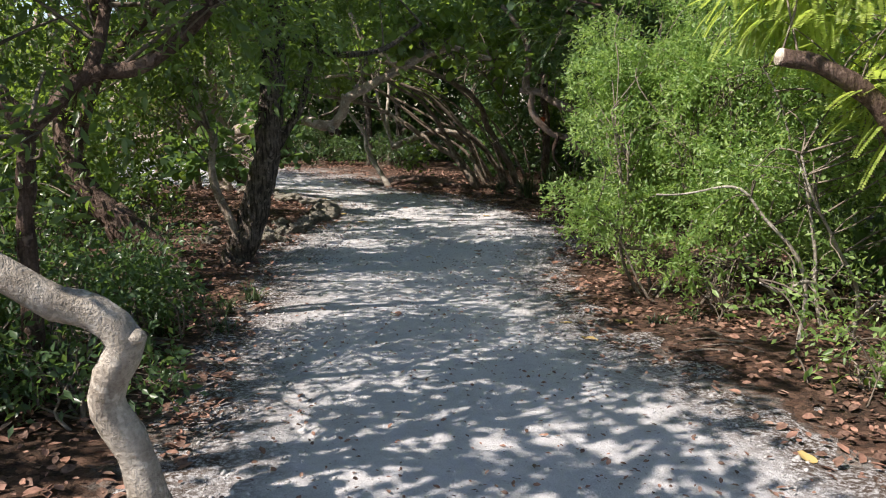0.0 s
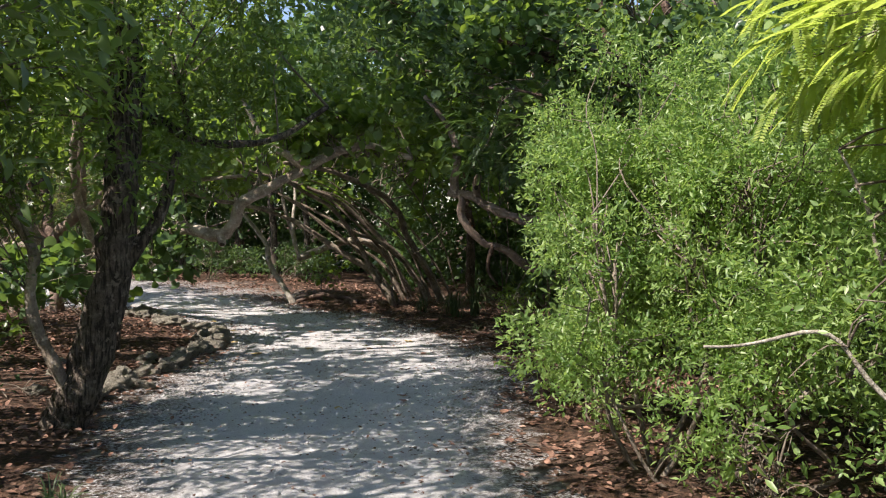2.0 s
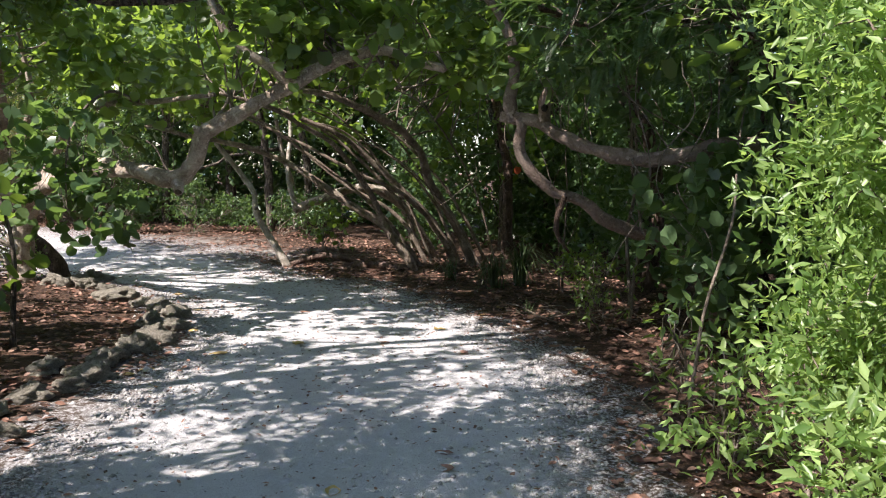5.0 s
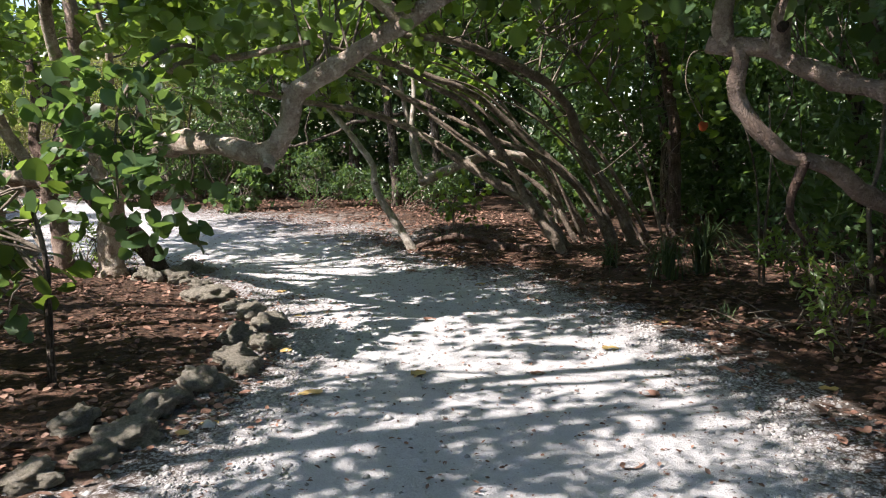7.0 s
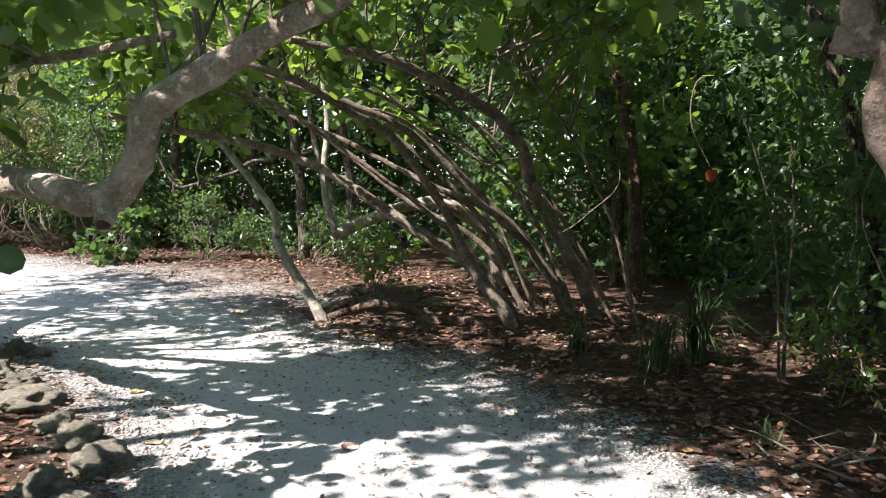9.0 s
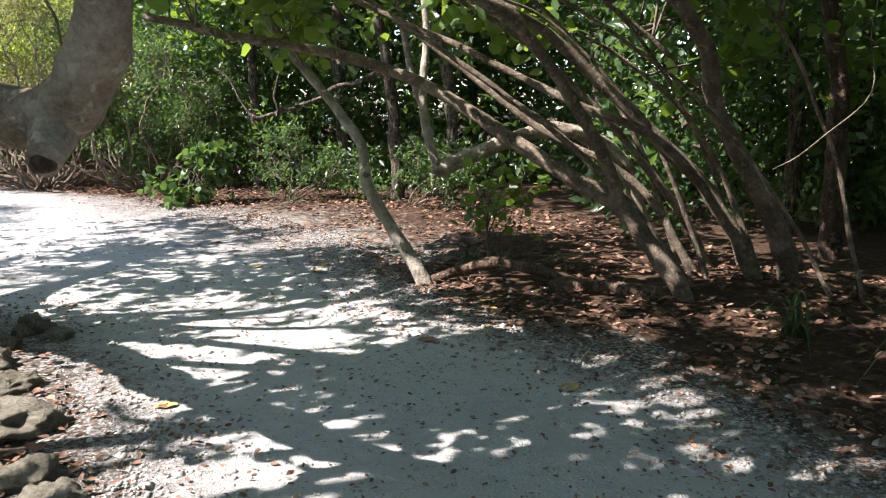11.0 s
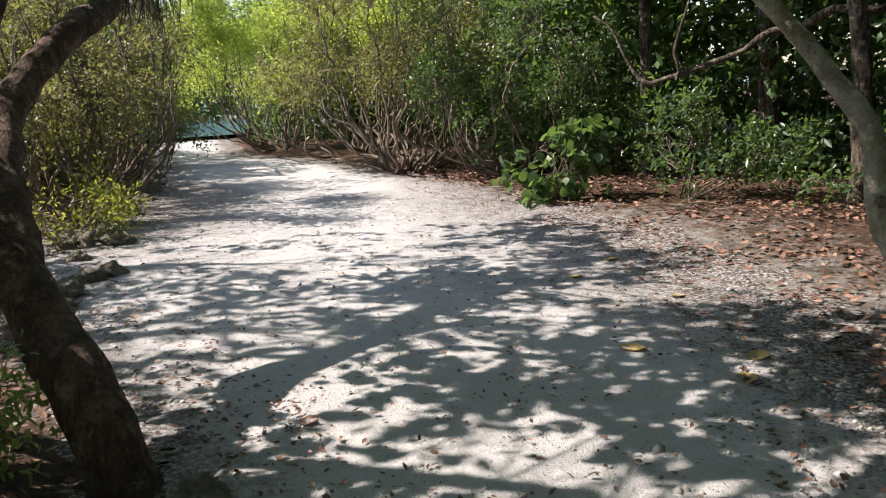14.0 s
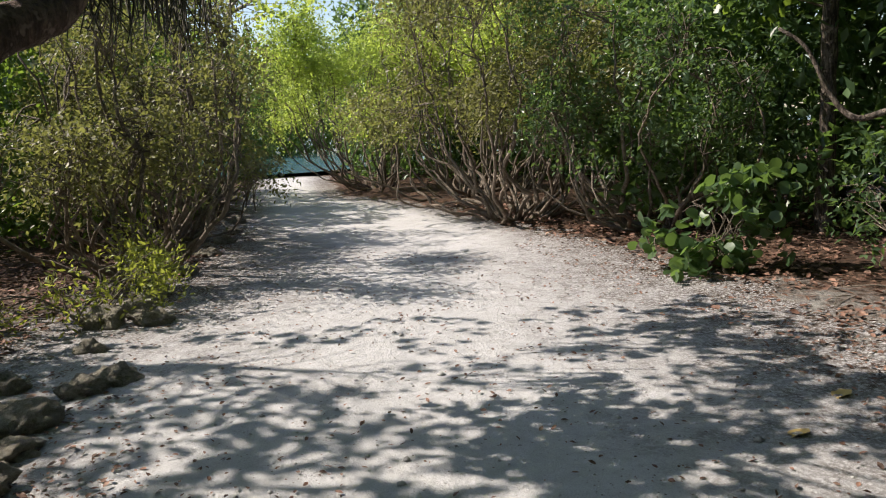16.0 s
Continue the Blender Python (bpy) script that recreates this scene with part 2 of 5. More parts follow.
def part_mesh(name, me, parent, label="", kind=""):
    ob = new(name, me)
    ob.parent = parent
    ob.matrix_parent_inverse = parent.matrix_world.inverted()
    return tagged(ob, label, kind=kind)


def thing(name, at, label, category, group="", kind=""):
    """An empty at the base of a thing, to parent its parts."""
    ob = new(name)
    ob.empty_display_size = 0.1
    ob.matrix_world = Matrix.Translation(at)
    bpy.context.view_layer.update()
    return tagged(ob, label, category, group, kind)


def smooth_line(pts, step=0.06):
    """A Catmull-Rom curve through control points."""
    p = np.array(pts, float)
    p = np.vstack([2 * p[0] - p[1], p, 2 * p[-1] - p[-2]])
    out = []
    for i in range(1, len(p) - 2):
        n = max(2, int(np.linalg.norm(p[i + 1] - p[i]) / step))
        for t in np.linspace(0, 1, n, endpoint=False):
            a, b, c, d = p[i - 1], p[i], p[i + 1], p[i + 2]
            out.append(0.5 * (2 * b + (c - a) * t + (2 * a - 5 * b + 4 * c - d) * t * t + (3 * b - a - 3 * c + d) * t ** 3))
    out.append(p[-2])
    return np.array(out)


def tube(pts, r0, r1, sides=10, lump=0.12, flare=0.0, step=0.06, seed=0, wander=0.0):
    """Vertices and quads of a tapered, uneven branch along a curve."""
    line = smooth_line(pts, step)
    n = len(line)
    if wander:
        for i in range(1, n):
            q = Vector(line[i] * 2.3 + seed)
            line[i] += wander * np.array(noise.noise_vector(q))
    tan = np.gradient(line, axis=0)
    tan /= np.linalg.norm(tan, axis=1)[:, None] + 1e-9
    side = np.cross(tan[0], (0.3, 0.9, 0.2) if abs(tan[0][2]) > 0.7 else (0, 0, 1))
    side /= np.linalg.norm(side)
    verts = np.zeros((n, sides, 3))
    ang = np.linspace(0, 2 * np.pi, sides, endpoint=False)
    for i in range(n):
        side = side - tan[i] * side.dot(tan[i])
        side /= np.linalg.norm(side)
        other = np.cross(tan[i], side)
        f = i / max(1, n - 1)
        r = r0 + (r1 - r0) * f + flare * r0 * max(0.0, 1 - f * n * step / 0.28) ** 2
        for j, a in enumerate(ang):
            d = side * math.cos(a) + other * math.sin(a)
            q = Vector(line[i] * 5.0 + d * 0.7 + seed * 3.1)
            rr = r * (1 + lump * 1.6 * noise.noise(q) + lump * 0.8 * noise.noise(q * 2.7))
            verts[i, j] = line[i] + d * rr
    idx = np.arange(n * sides).reshape(n, sides)
    nxt = np.roll(idx, -1, axis=1)
    quads = np.stack([idx[:-1], nxt[:-1], nxt[1:], idx[1:]], -1).reshape(-1, 4)
    v = verts.reshape(-1, 3)
    # end cap
    tip = len(v)
    v = np.vstack([v, line[-1] + tan[-1] * r1 * 0.5])
    cap = np.stack([idx[-1], nxt[-1], np.full(sides, tip), np.full(sides, tip)], -1)
    return v, quads, cap


def branch(name, parent, pts, r0, r1, mat, label="", **kw):
    v, quads, cap = tube(pts, r0, r1, **kw)
    me = mesh_of(name, v, quads, mat, True)
    bm = bmesh.new()
    bm.from_mesh(me)
    bm.verts.ensure_lookup_table()
    for c in cap:
        bm.faces.new([bm.verts[int(c[0])], bm.verts[int(c[1])], bm.verts[int(c[2])]])
    bm.to_mesh(me)
    bm.free()
    return part_mesh(name, me, parent, label)


def many_tubes(name, parent, lines, mat, sides=4, label="", kind="stuff"):
    """Thin twigs, joined: lines of (points, r0, r1)."""
    vs, fs, at = [], [], 0
    for i, (pts, r0, r1) in enumerate(lines):
        v, q, _ = tube(pts, r0, r1, sides=sides, lump=0.05, step=0.12, seed=i)
        vs.append(v)
        fs.append(q + at)
        at += len(v)
    return part_mesh(name, mesh_of(name, np.vstack(vs), np.vstack(fs), mat, True), parent, label, kind)


# leaf shapes: points of the blade as (across, along, lift) and triangles
OVAL = (np.array([(0, 0, 0), (-0.24, 0.45, 0.07), (0.24, 0.45, 0.07), (0, 1, -0.06)]), np.array([(0, 3, 1), (0, 2, 3)]))
LANCE = (np.array([(0, 0, 0), (-0.17, 0.35, 0.05), (0.17, 0.35, 0.05), (-0.13, 0.7, 0.03), (0.13, 0.7, 0.03), (0, 1, -0.08), (0, 0.5, 0)]),
         np.array([(0, 6, 1), (0, 2, 6), (1, 6, 3), (2, 4, 6), (3, 6, 5), (6, 4, 5)]))
LANCE_LOW = (np.array([(0, 0, 0), (-0.19, 0.42, 0.07), (0.19, 0.42, 0.07), (0, 1.1, -0.1)]), np.array([(0, 3, 1), (0, 2, 3)]))
ROUND = (np.array([(0, 0.06, 0), (-0.36, 0.02, 0.05), (-0.52, 0.42, 0.08), (-0.33, 0.84, 0.03), (0, 0.98, -0.03), (0.33, 0.84, 0.03), (0.52, 0.42, 0.08), (0.36, 0.02, 0.05), (0, 0.5, 0)]),
         np.array([(8, i, (i + 1) % 8) for i in range(8)]))
ROUND_LOW = (np.array([(0, 0, 0), (-0.5, 0.4, 0.08), (-0.3, 0.9, 0.0), (0.3, 0.9, 0.0), (0.5, 0.4, 0.08)]), np.array([(0, 2, 1), (0, 3, 2), (0, 4, 3)]))


def unit(a):
    return a / (np.linalg.norm(a, axis=-1, keepdims=True) + 1e-9)


def blades(pos, along, normal, size, shape):
    """Vertices and triangles of many leaves at once."""
    tv, tf = shape
    along = unit(along)
    across = unit(np.cross(along, normal))
    lift = np.cross(across, along)
    s = size[:, None, None]
    v = pos[:, None, :] + s * (tv[None, :, 0:1] * across[:, None, :] + tv[None, :, 1:2] * along[:, None, :] + tv[None, :, 2:3] * lift[:, None, :])
    f = tf[None] + (np.arange(len(pos)) * len(tv))[:, None, None]
    return v.reshape(-1, 3), f.reshape(-1, 3)


def sprigs(rng, base, way, length, m, size, shape, up=0.8, spread=1.0):
    """Leaves set along short shoots that start at base and run along way."""
    n = len(base)
    way = unit(way)
    t = (np.arange(m)[None, :] + rng.uniform(0.2, 0.8, (n, m))) / m
    ln = length * rng.uniform(0.6, 1.3, (n, 1))
    pos = base[:, None, :] + way[:, None, :] * (t * ln)[:, :, None]
    sag = np.zeros_like(pos)
    sag[:, :, 2] = -0.25 * ln * t * t
    pos = pos + sag + rng.normal(0, 0.12 * length, pos.shape)
    out = rng.normal(0, 1, pos.shape)
    along = unit(0.55 * way[:, None, :] + 0.75 * spread * unit(out))
    nrm = unit(rng.normal(0, 0.55, pos.shape) + np.array([0, 0, up]))
    sz = size * rng.uniform(0.55, 1.25, (n, m))
    return blades(pos.reshape(-1, 3), along.reshape(-1, 3), nrm.reshape(-1, 3), sz.ravel(), shape)


def in_blobs(rng, blobs, n, hollow=0.5, gaps=0.0, grain=0.9):
    """Points inside ellipsoids (x, y, z, rx, ry, rz), thinned by noise so that gaps stay open. Also the outward way."""
    b = np.array(blobs, float)
    vol = b[:, 3] * b[:, 4] * b[:, 5]
    pick = rng.choice(len(b), n, p=vol / vol.sum())
    d = unit(rng.normal(0, 1, (n, 3)))
    r = (hollow ** 3 + (1 - hollow ** 3) * rng.uniform(0, 1, n)) ** (1 / 3)
    p = b[pick, :3] + d * b[pick, 3:6] * r[:, None]
    if gaps > -1:
        keep = np.array([noise.noise(Vector(q) * grain) + 0.5 * noise.noise(Vector(q) * grain * 2.7) > gaps for q in p])
        p, d = p[keep], d[keep]
    return p, d


def crown(name, parent, seed, blobs, n, length, m, size, mat, shape, hollow=0.5, gaps=-0.15, grain=0.9, floor=0.12, up=0.8, label="", keep=None, puff=0.34, per=16):
    rng = np.random.default_rng(seed)
    heart, _ = in_blobs(rng, blobs, max(10, int(n / per)), 0.55, -2)
    size_up = puff * rng.uniform(0.55, 1.25, len(heart))
    p, d = in_blobs(rng, np.column_stack([heart, size_up, size_up, 0.75 * size_up]), n, 0.35, gaps, grain)
    ok = p[:, 2] > floor
    if keep is not None:
        ok &= keep(p)
    p, d = p[ok], d[ok]
    v, f = sprigs(rng, p, d + rng.normal(0, 0.6, p.shape) + np.array([0, 0, 0.15]), length, m, size, shape, up)
    return part_mesh(name, mesh_of(name, v, f, mat), parent, label, "stuff"), p


def twigs_to(name, parent, seed, skeleton, points, count, mat, r=0.012, label=""):
    """Bent twigs from the nearest point of a limb line out to some of the leaf points."""
    rng = np.random.default_rng(seed)
    sk = np.vstack([smooth_line(s, 0.15) for s in skeleton])
    sel = points[rng.choice(len(points), min(count, len(points)), replace=False)]
    lines = []
    for q in sel:
        dist = np.linalg.norm(sk - q, axis=1) + 0.5 * np.maximum(0, sk[:, 2] - q[2])
        a = sk[rng.choice(np.argsort(dist)[:9])]
        mid1 = a + (q - a) * 0.35 + rng.normal(0, 0.06, 3) * np.linalg.norm(q - a) + np.array([0, 0, 0.06])
        mid2 = a + (q - a) * 0.7 + rng.normal(0, 0.07, 3) * np.linalg.norm(q - a) + np.array([0, 0, 0.05])
        lines.append(([a, mid1, mid2, q], r * rng.uniform(0.6, 1.3), 0.0025))
    return many_tubes(name, parent, lines, mat, 4, label)


def big_leaves(parent, seed, blobs, n, size=0.15):
    """Large round leaves, each a part of its own, all sharing one mesh."""
    rng = np.random.default_rng(seed)
    p, d = in_blobs(rng, blobs, n, 0.4, -2)
    for q, w in zip(p, d):
        along = Vector(w + rng.normal(0, 0.5, 3)).normalized()
        up = Vector((rng.normal(0, 0.45), rng.normal(0, 0.45), 1.0)).normalized()
        across = along.cross(up).normalized()
        s = size * rng.uniform(0.6, 1.15)
        m = Matrix((across, along, across.cross(along))).transposed().to_4x4()
        ob = new("leaf", BIG_LEAF)
        ob.parent = parent
        ob.matrix_parent_inverse = parent.matrix_world.inverted()
        ob.matrix_basis = Matrix.Translation(q) @ m @ Matrix.Diagonal((s, s, s, 1))


BIG_LEAF = mesh_of("leaf", *ROUND, LEAF_BIG)

# ---- ground and path ----
LEFT_EDGE = [(-1.1, -8.0), (-1.05, 0.0), (-1.05, 3.0), (-1.2, 4.2), (-1.42, 5.4), (-1.45, 6.8), (-1.85, 8.4), (-1.85, 10.0), (-1.72, 11.2), (-1.62, 12.4), (-1.80, 13.3), (-2.1, 14.1),
             (-2.9, 15.3), (-3.7, 16.2), (-4.6, 16.7), (-6.2, 17.3), (-8.2, 18.1), (-9.2, 18.9), (-9.3, 20.1), (-10.8, 21.8), (-13.3, 24.1), (-17.5, 27.5), (-21.5, 30.8), (-23.0, 32.0)]
RIGHT_EDGE = [(1.7, -8.0), (1.8, 0.0), (1.8, 3.2), (1.55, 4.4), (1.1, 5.8), (1.02, 7.6), (1.25, 9.0), (1.6, 10.4), (1.65, 11.7), (1.4, 12.9), (1.05, 14.0), (0.55, 15.2), (-0.1, 16.2), (-0.95, 16.95), (-1.65, 18.2),
              (-2.3, 19.8), (-3.5, 21.3), (-5.0, 22.6), (-6.7, 23.9), (-8.75, 25.05), (-11.7, 26.8), (-15.5, 28.0), (-19.5, 31.3), (-21.5, 33.2)]
POLY = np.array(LEFT_EDGE + RIGHT_EDGE[::-1])


def inside(x, y):
    """Distance from the path's border, positive on the path."""
    x, y = np.asarray(x, float), np.asarray(y, float)
    best = np.full(x.shape, 1e9)
    odd = np.zeros(x.shape, bool)
    for a, b in zip(POLY, np.roll(POLY, -1, axis=0)):
        ex, ey = b - a
        t = np.clip(((x - a[0]) * ex + (y - a[1]) * ey) / (ex * ex + ey * ey), 0, 1)
        best = np.minimum(best, np.hypot(x - a[0] - t * ex, y - a[1] - t * ey))
        cross = ((a[1] > y) != (b[1] > y)) & (x < (b[0] - a[0]) * (y - a[1]) / (b[1] - a[1] + 1e-12) + a[0])
        odd ^= cross
    return np.where(odd, best, -best)


def base_height(x, y, ins):
    h = np.interp(y, [-3, 2, 9, 16, 30], [0.0, -0.02, -0.19, -0.19, -0.12])
    out = np.clip(-ins, 0, 3)
    bumps = 0.03 * np.sin(0.9 * x + 1.3 * y) * np.sin(1.7 * y - 0.6 * x) + 0.015 * np.sin(3.1 * x + 0.7) * np.sin(2.7 * y)
    return h + np.minimum(out, 1.2) * 0.05 + bumps * np.clip(out * 2, 0.15, 1.0)


def ground_at(x, y):
    return float(base_height(np.array([x]), np.array([y]), inside(np.array([x]), np.array([y])))[0])


def sheet(name, xs, ys, mat, path=False):
    gx, gy = np.meshgrid(xs, ys)
    ins = inside(gx, gy)
    z = base_height(gx, gy, ins)
    if path:
        rough = np.array([noise.noise(Vector((a * 3.0, b * 3.0, 0.0))) for a, b in zip(gx.ravel(), gy.ravel())]).reshape(gx.shape)
        fine = np.array([noise.noise(Vector((a * 9.0, b * 9.0, 5.0))) for a, b in zip(gx.ravel(), gy.ravel())]).reshape(gx.shape)
        z = z + 0.014 * np.tanh((ins + 0.22 + 0.30 * rough + 0.18 * fine) / 0.14) + 0.010 * rough + 0.007 * fine
    else:
        z = z - 0.03 * (ins > 0.3)
    idx = np.arange(gx.size).reshape(gx.shape)
    q = np.stack([idx[:-1, :-1], idx[:-1, 1:], idx[1:, 1:], idx[1:, :-1]], -1).reshape(-1, 4)
    v = np.stack([gx, gy, z], -1).reshape(-1, 3)
    # the border blurs into grit and leaf bits where the path bends, widened to darken sunny sand in place of shade
    bend = np.clip((gy - 17.6) / 1.6, 0, 1) * np.clip((25.0 - gy) / 2.0, 0, 1)
    flat, soft = ins.ravel(), (ins * (1 - 0.74 * bend)).ravel()
    if path:
        q = q[(flat[q] > -0.75).any(1)]
        used = np.unique(q)
        remap = np.zeros(len(v), int)
        remap[used] = np.arange(len(used))
        v, soft, q = v[used], soft[used], remap[q]
    me = mesh_of(name, v, q, mat, True)
    at = me.attributes.new("inside", "FLOAT", "POINT")
    at.data.foreach_set("value", soft.astype(np.float32))
    return new(name, me)


def graded(lo, hi, step, far):
    mid = np.arange(lo, hi, step)
    outer = np.array([1.0, 3, 7, 15, 35, 80, 180, far])
    return np.concatenate([lo - outer[::-1], mid, mid[-1] + outer])


ground = tagged(sheet("ground", graded(-26, 10, 0.22, 400), graded(-6, 40, 0.22, 400), SOIL), "dark forest soil covered with brown leaf mould", "ground", kind="structure")
footpath = tagged(sheet("footpath", np.arange(-24, 3, 0.09), np.arange(-6, 33, 0.09), SAND, True), "pale grey crushed coral sand footpath in dappled shade", "path", kind="structure")

water = new("water", mesh_of("water", [(-20, 38, 0.02), (-21.8, 33.2, 0.02), (-23.5, 31, 0.02), (-60, 20, 0.02), (-220, 60, 0.02), (-260, 330, 0.02), (-30, 330, 0.02), (-22, 60, 0.02)], [(7, 6, 5, 4, 3, 2, 1, 0)], WATER))
tagged(water, "calm blue-grey sea glinting beyond the scrub", "water", kind="structure")

# ---- trees beside the start of the path ----


def sea_grape_near():
    """Crooked pale trunk that bends away from the path."""
    t = thing("sea_grape_tree", (-1.06, 2.75, ground_at(-1.06, 2.75)), "crooked sea grape with a pale smooth low-bent trunk", "tree")
    main = [(-1.04, 2.76, -0.12), (-1.11, 2.72, 0.25), (-1.19, 2.69, 0.48), (-1.10, 2.66, 0.69), (-1.19, 2.64, 0.80), (-1.31, 2.61, 0.84), (-1.44, 2.58, 0.93), (-1.75, 2.5, 1.15), (-2.1, 2.4, 1.7), (-2.3, 2.3, 2.5)]
    stem = branch("trunk", t, main, 0.072, 0.042, BARK_PALE, sides=14, lump=0.16, flare=0.4, seed=3)
    spur = [(-1.10, 2.66, 0.69), (-1.05, 2.63, 0.72), (-1.03, 2.62, 0.71)]
    branch("knot", stem, spur, 0.035, 0.018, BARK_PALE, sides=8, lump=0.2, seed=5)
    fork = [(-2.0, 2.4, 1.5), (-1.8, 2.9, 2.2), (-1.6, 3.3, 3.0)]
    branch("limb", t, fork, 0.04, 0.02, BARK_PALE, sides=8, seed=6)
    _, p = crown("crown", t, 11, [(-2.2, 2.3, 2.9, 1.2, 1.2, 0.8), (-1.7, 3.2, 3.2, 1.0, 1.0, 0.6)], 420, 0.28, 7, 0.10, LEAF_GRAPE, ROUND_LOW, gaps=-0.1)
    twigs_to("twig_mass", t, 12, [main, fork], p, 40, BARK_TWIG)


def buttonwood(at, stems, blobs, n, seed, label, bark=BARK_DARK, leaf=LEAF_OLIVE, size=0.062, twigs=60, shape=OVAL, m=9, length=0.26, gaps=-0.12):
    """A trunk and limbs along given curves with a small-leaved crown."""
    t = thing("buttonwood_tree", (at[0], at[1], ground_at(*at)), label, "tree")
    for i, (pts, r0, r1, fl) in enumerate(stems):
        branch("trunk" if i == 0 else "limb", t, pts, r0, r1, bark if i != 1 or bark is BARK_RED else BARK_GRAPE, sides=14 if r0 > 0.06 else 8, lump=0.2, flare=fl, seed=seed + i)
    _, p = crown("crown", t, seed, blobs, n, length, m, size, leaf, shape, gaps=gaps)
    twigs_to("twig_mass", t, seed + 1, [s[0] for s in stems], p, twigs, BARK_TWIG)
    return t


sea_grape_near()
buttonwood((-2.09, 3.9), [
    ([(-2.15, 3.95, -0.15), (-2.08, 3.9, 0.44), (-2.09, 3.9, 0.82), (-2.07, 3.9, 1.10), (-2.05, 3.9, 1.35), (-1.95, 3.9, 1.46), (-1.75, 3.95, 1.65), (-1.5, 4.0, 1.70), (-1.25, 4.05, 1.92), (-1.0, 4.1, 2.3)], 0.055, 0.03, 0.5),
    ([(-2.05, 3.9, 1.33), (-2.12, 3.9, 1.49), (-2.35, 3.9, 1.62), (-2.8, 3.9, 2.1)], 0.045, 0.025, 0),
    ([(-1.75, 3.95, 1.65), (-1.72, 4.1, 2.0), (-1.8, 4.3, 2.7)], 0.035, 0.015, 0)],
    [(-2.1, 4.3, 2.2, 1.1, 0.8, 0.55), (-1.5, 4.2, 2.6, 0.9, 0.8, 0.5), (-3.0, 4.2, 1.9, 0.9, 0.8, 0.8), (-2.6, 4.2, 3.2, 1.2, 1.2, 0.7), (-1.65, 3.5, 1.8, 0.7, 0.35, 0.4), (-2.1, 3.4, 1.25, 0.5, 0.3, 0.4), (-1.2, 3.7, 2.1, 0.5, 0.4, 0.3)], 2900, 21,
    "slender forked tree with mottled bark and small green leaves", BARK_RED, shape=LANCE, size=0.078, m=7, twigs=90)
buttonwood((-2.72, 6.84), [
    ([(-2.70, 6.86, -0.2), (-2.72, 6.84, 0.05), (-2.76, 6.84, 0.25), (-2.9, 6.84, 0.56), (-3.1, 6.84, 0.78), (-3.3, 6.9, 1.3), (-3.2, 7.0, 2.0), (-2.8, 7.1, 2.9)], 0.13, 0.06, 0.4),
    ([(-2.30, 6.80, 0.08), (-2.46, 6.82, 0.22), (-2.64, 6.84, 0.40), (-2.88, 6.84, 0.6)], 0.095, 0.10, 0),
    ([(-3.2, 6.9, 1.1), (-2.9, 6.7, 1.7), (-2.3, 6.5, 2.3), (-1.7, 6.3, 2.7)], 0.05, 0.03, 0)],
    [(-3.0, 7.0, 2.6, 1.3, 1.1, 0.9), (-2.2, 6.6, 2.7, 1.0, 1.0, 0.6), (-3.6, 6.8, 1.5, 0.9, 0.8, 0.7), (-3.0, 6.2, 3.4, 1.3, 1.2, 0.6)], 3000, 31,
    "old leaning tree with a dark stump-like forked base and green crown", BARK_RED, LEAF_GRAPE, shape=LANCE, size=0.078, m=7, twigs=90)
buttonwood((-2.24, 8.46), [
    ([(-2.26, 8.46, -0.3), (-2.24, 8.46, -0.15), (-2.10, 8.46, 0.22), (-1.97, 8.46, 0.66), (-1.90, 8.46, 1.05), (-1.84, 8.46, 1.5), (-1.83, 8.5, 2.04), (-1.80, 8.5, 2.6), (-1.9, 8.5, 3.3)], 0.165, 0.095, 0.4),
    ([(-2.20, 8.40, 0.10), (-2.30, 8.36, 0.38), (-2.42, 8.36, 0.65), (-2.47, 8.36, 0.9), (-2.44, 8.36, 1.18), (-2.55, 8.36, 1.45), (-2.7, 8.3, 2.1)], 0.05, 0.03, 0),
    ([(-1.93, 8.46, 0.95), (-1.72, 8.5, 1.25), (-1.55, 8.55, 1.55), (-1.45, 8.6, 2.0)], 0.07, 0.03, 0),
    ([(-1.83, 8.5, 2.3), (-1.62, 8.8, 2.26), (-1.40, 9.0, 2.14), (-1.07, 9.1, 2.13), (-0.72, 9.2, 2.2), (-0.3, 9.3, 2.5)], 0.05, 0.02, 0),
    ([(-1.42, 9.0, 2.14), (-1.5, 9.0, 2.5), (-1.62, 9.0, 2.95)], 0.035, 0.02, 0)],
    [(-2.2, 8.4, 2.3, 1.1, 0.9, 0.65), (-1.3, 8.9, 2.8, 1.1, 0.8, 0.45), (-2.9, 8.2, 1.9, 0.8, 0.8, 0.6), (-1.9, 8.4, 3.4, 1.5, 1.3, 0.7), (-2.0, 8.0, 1.75, 0.6, 0.4, 0.3), (-0.7, 9.1, 2.65, 0.9, 0.5, 0.4), (0.1, 9.3, 2.95, 0.8, 0.5, 0.35)], 4400, 41,
    "leaning tree with furrowed dark bark and a pale side stem", BARK_DARK, shape=LANCE, size=0.08, m=8)


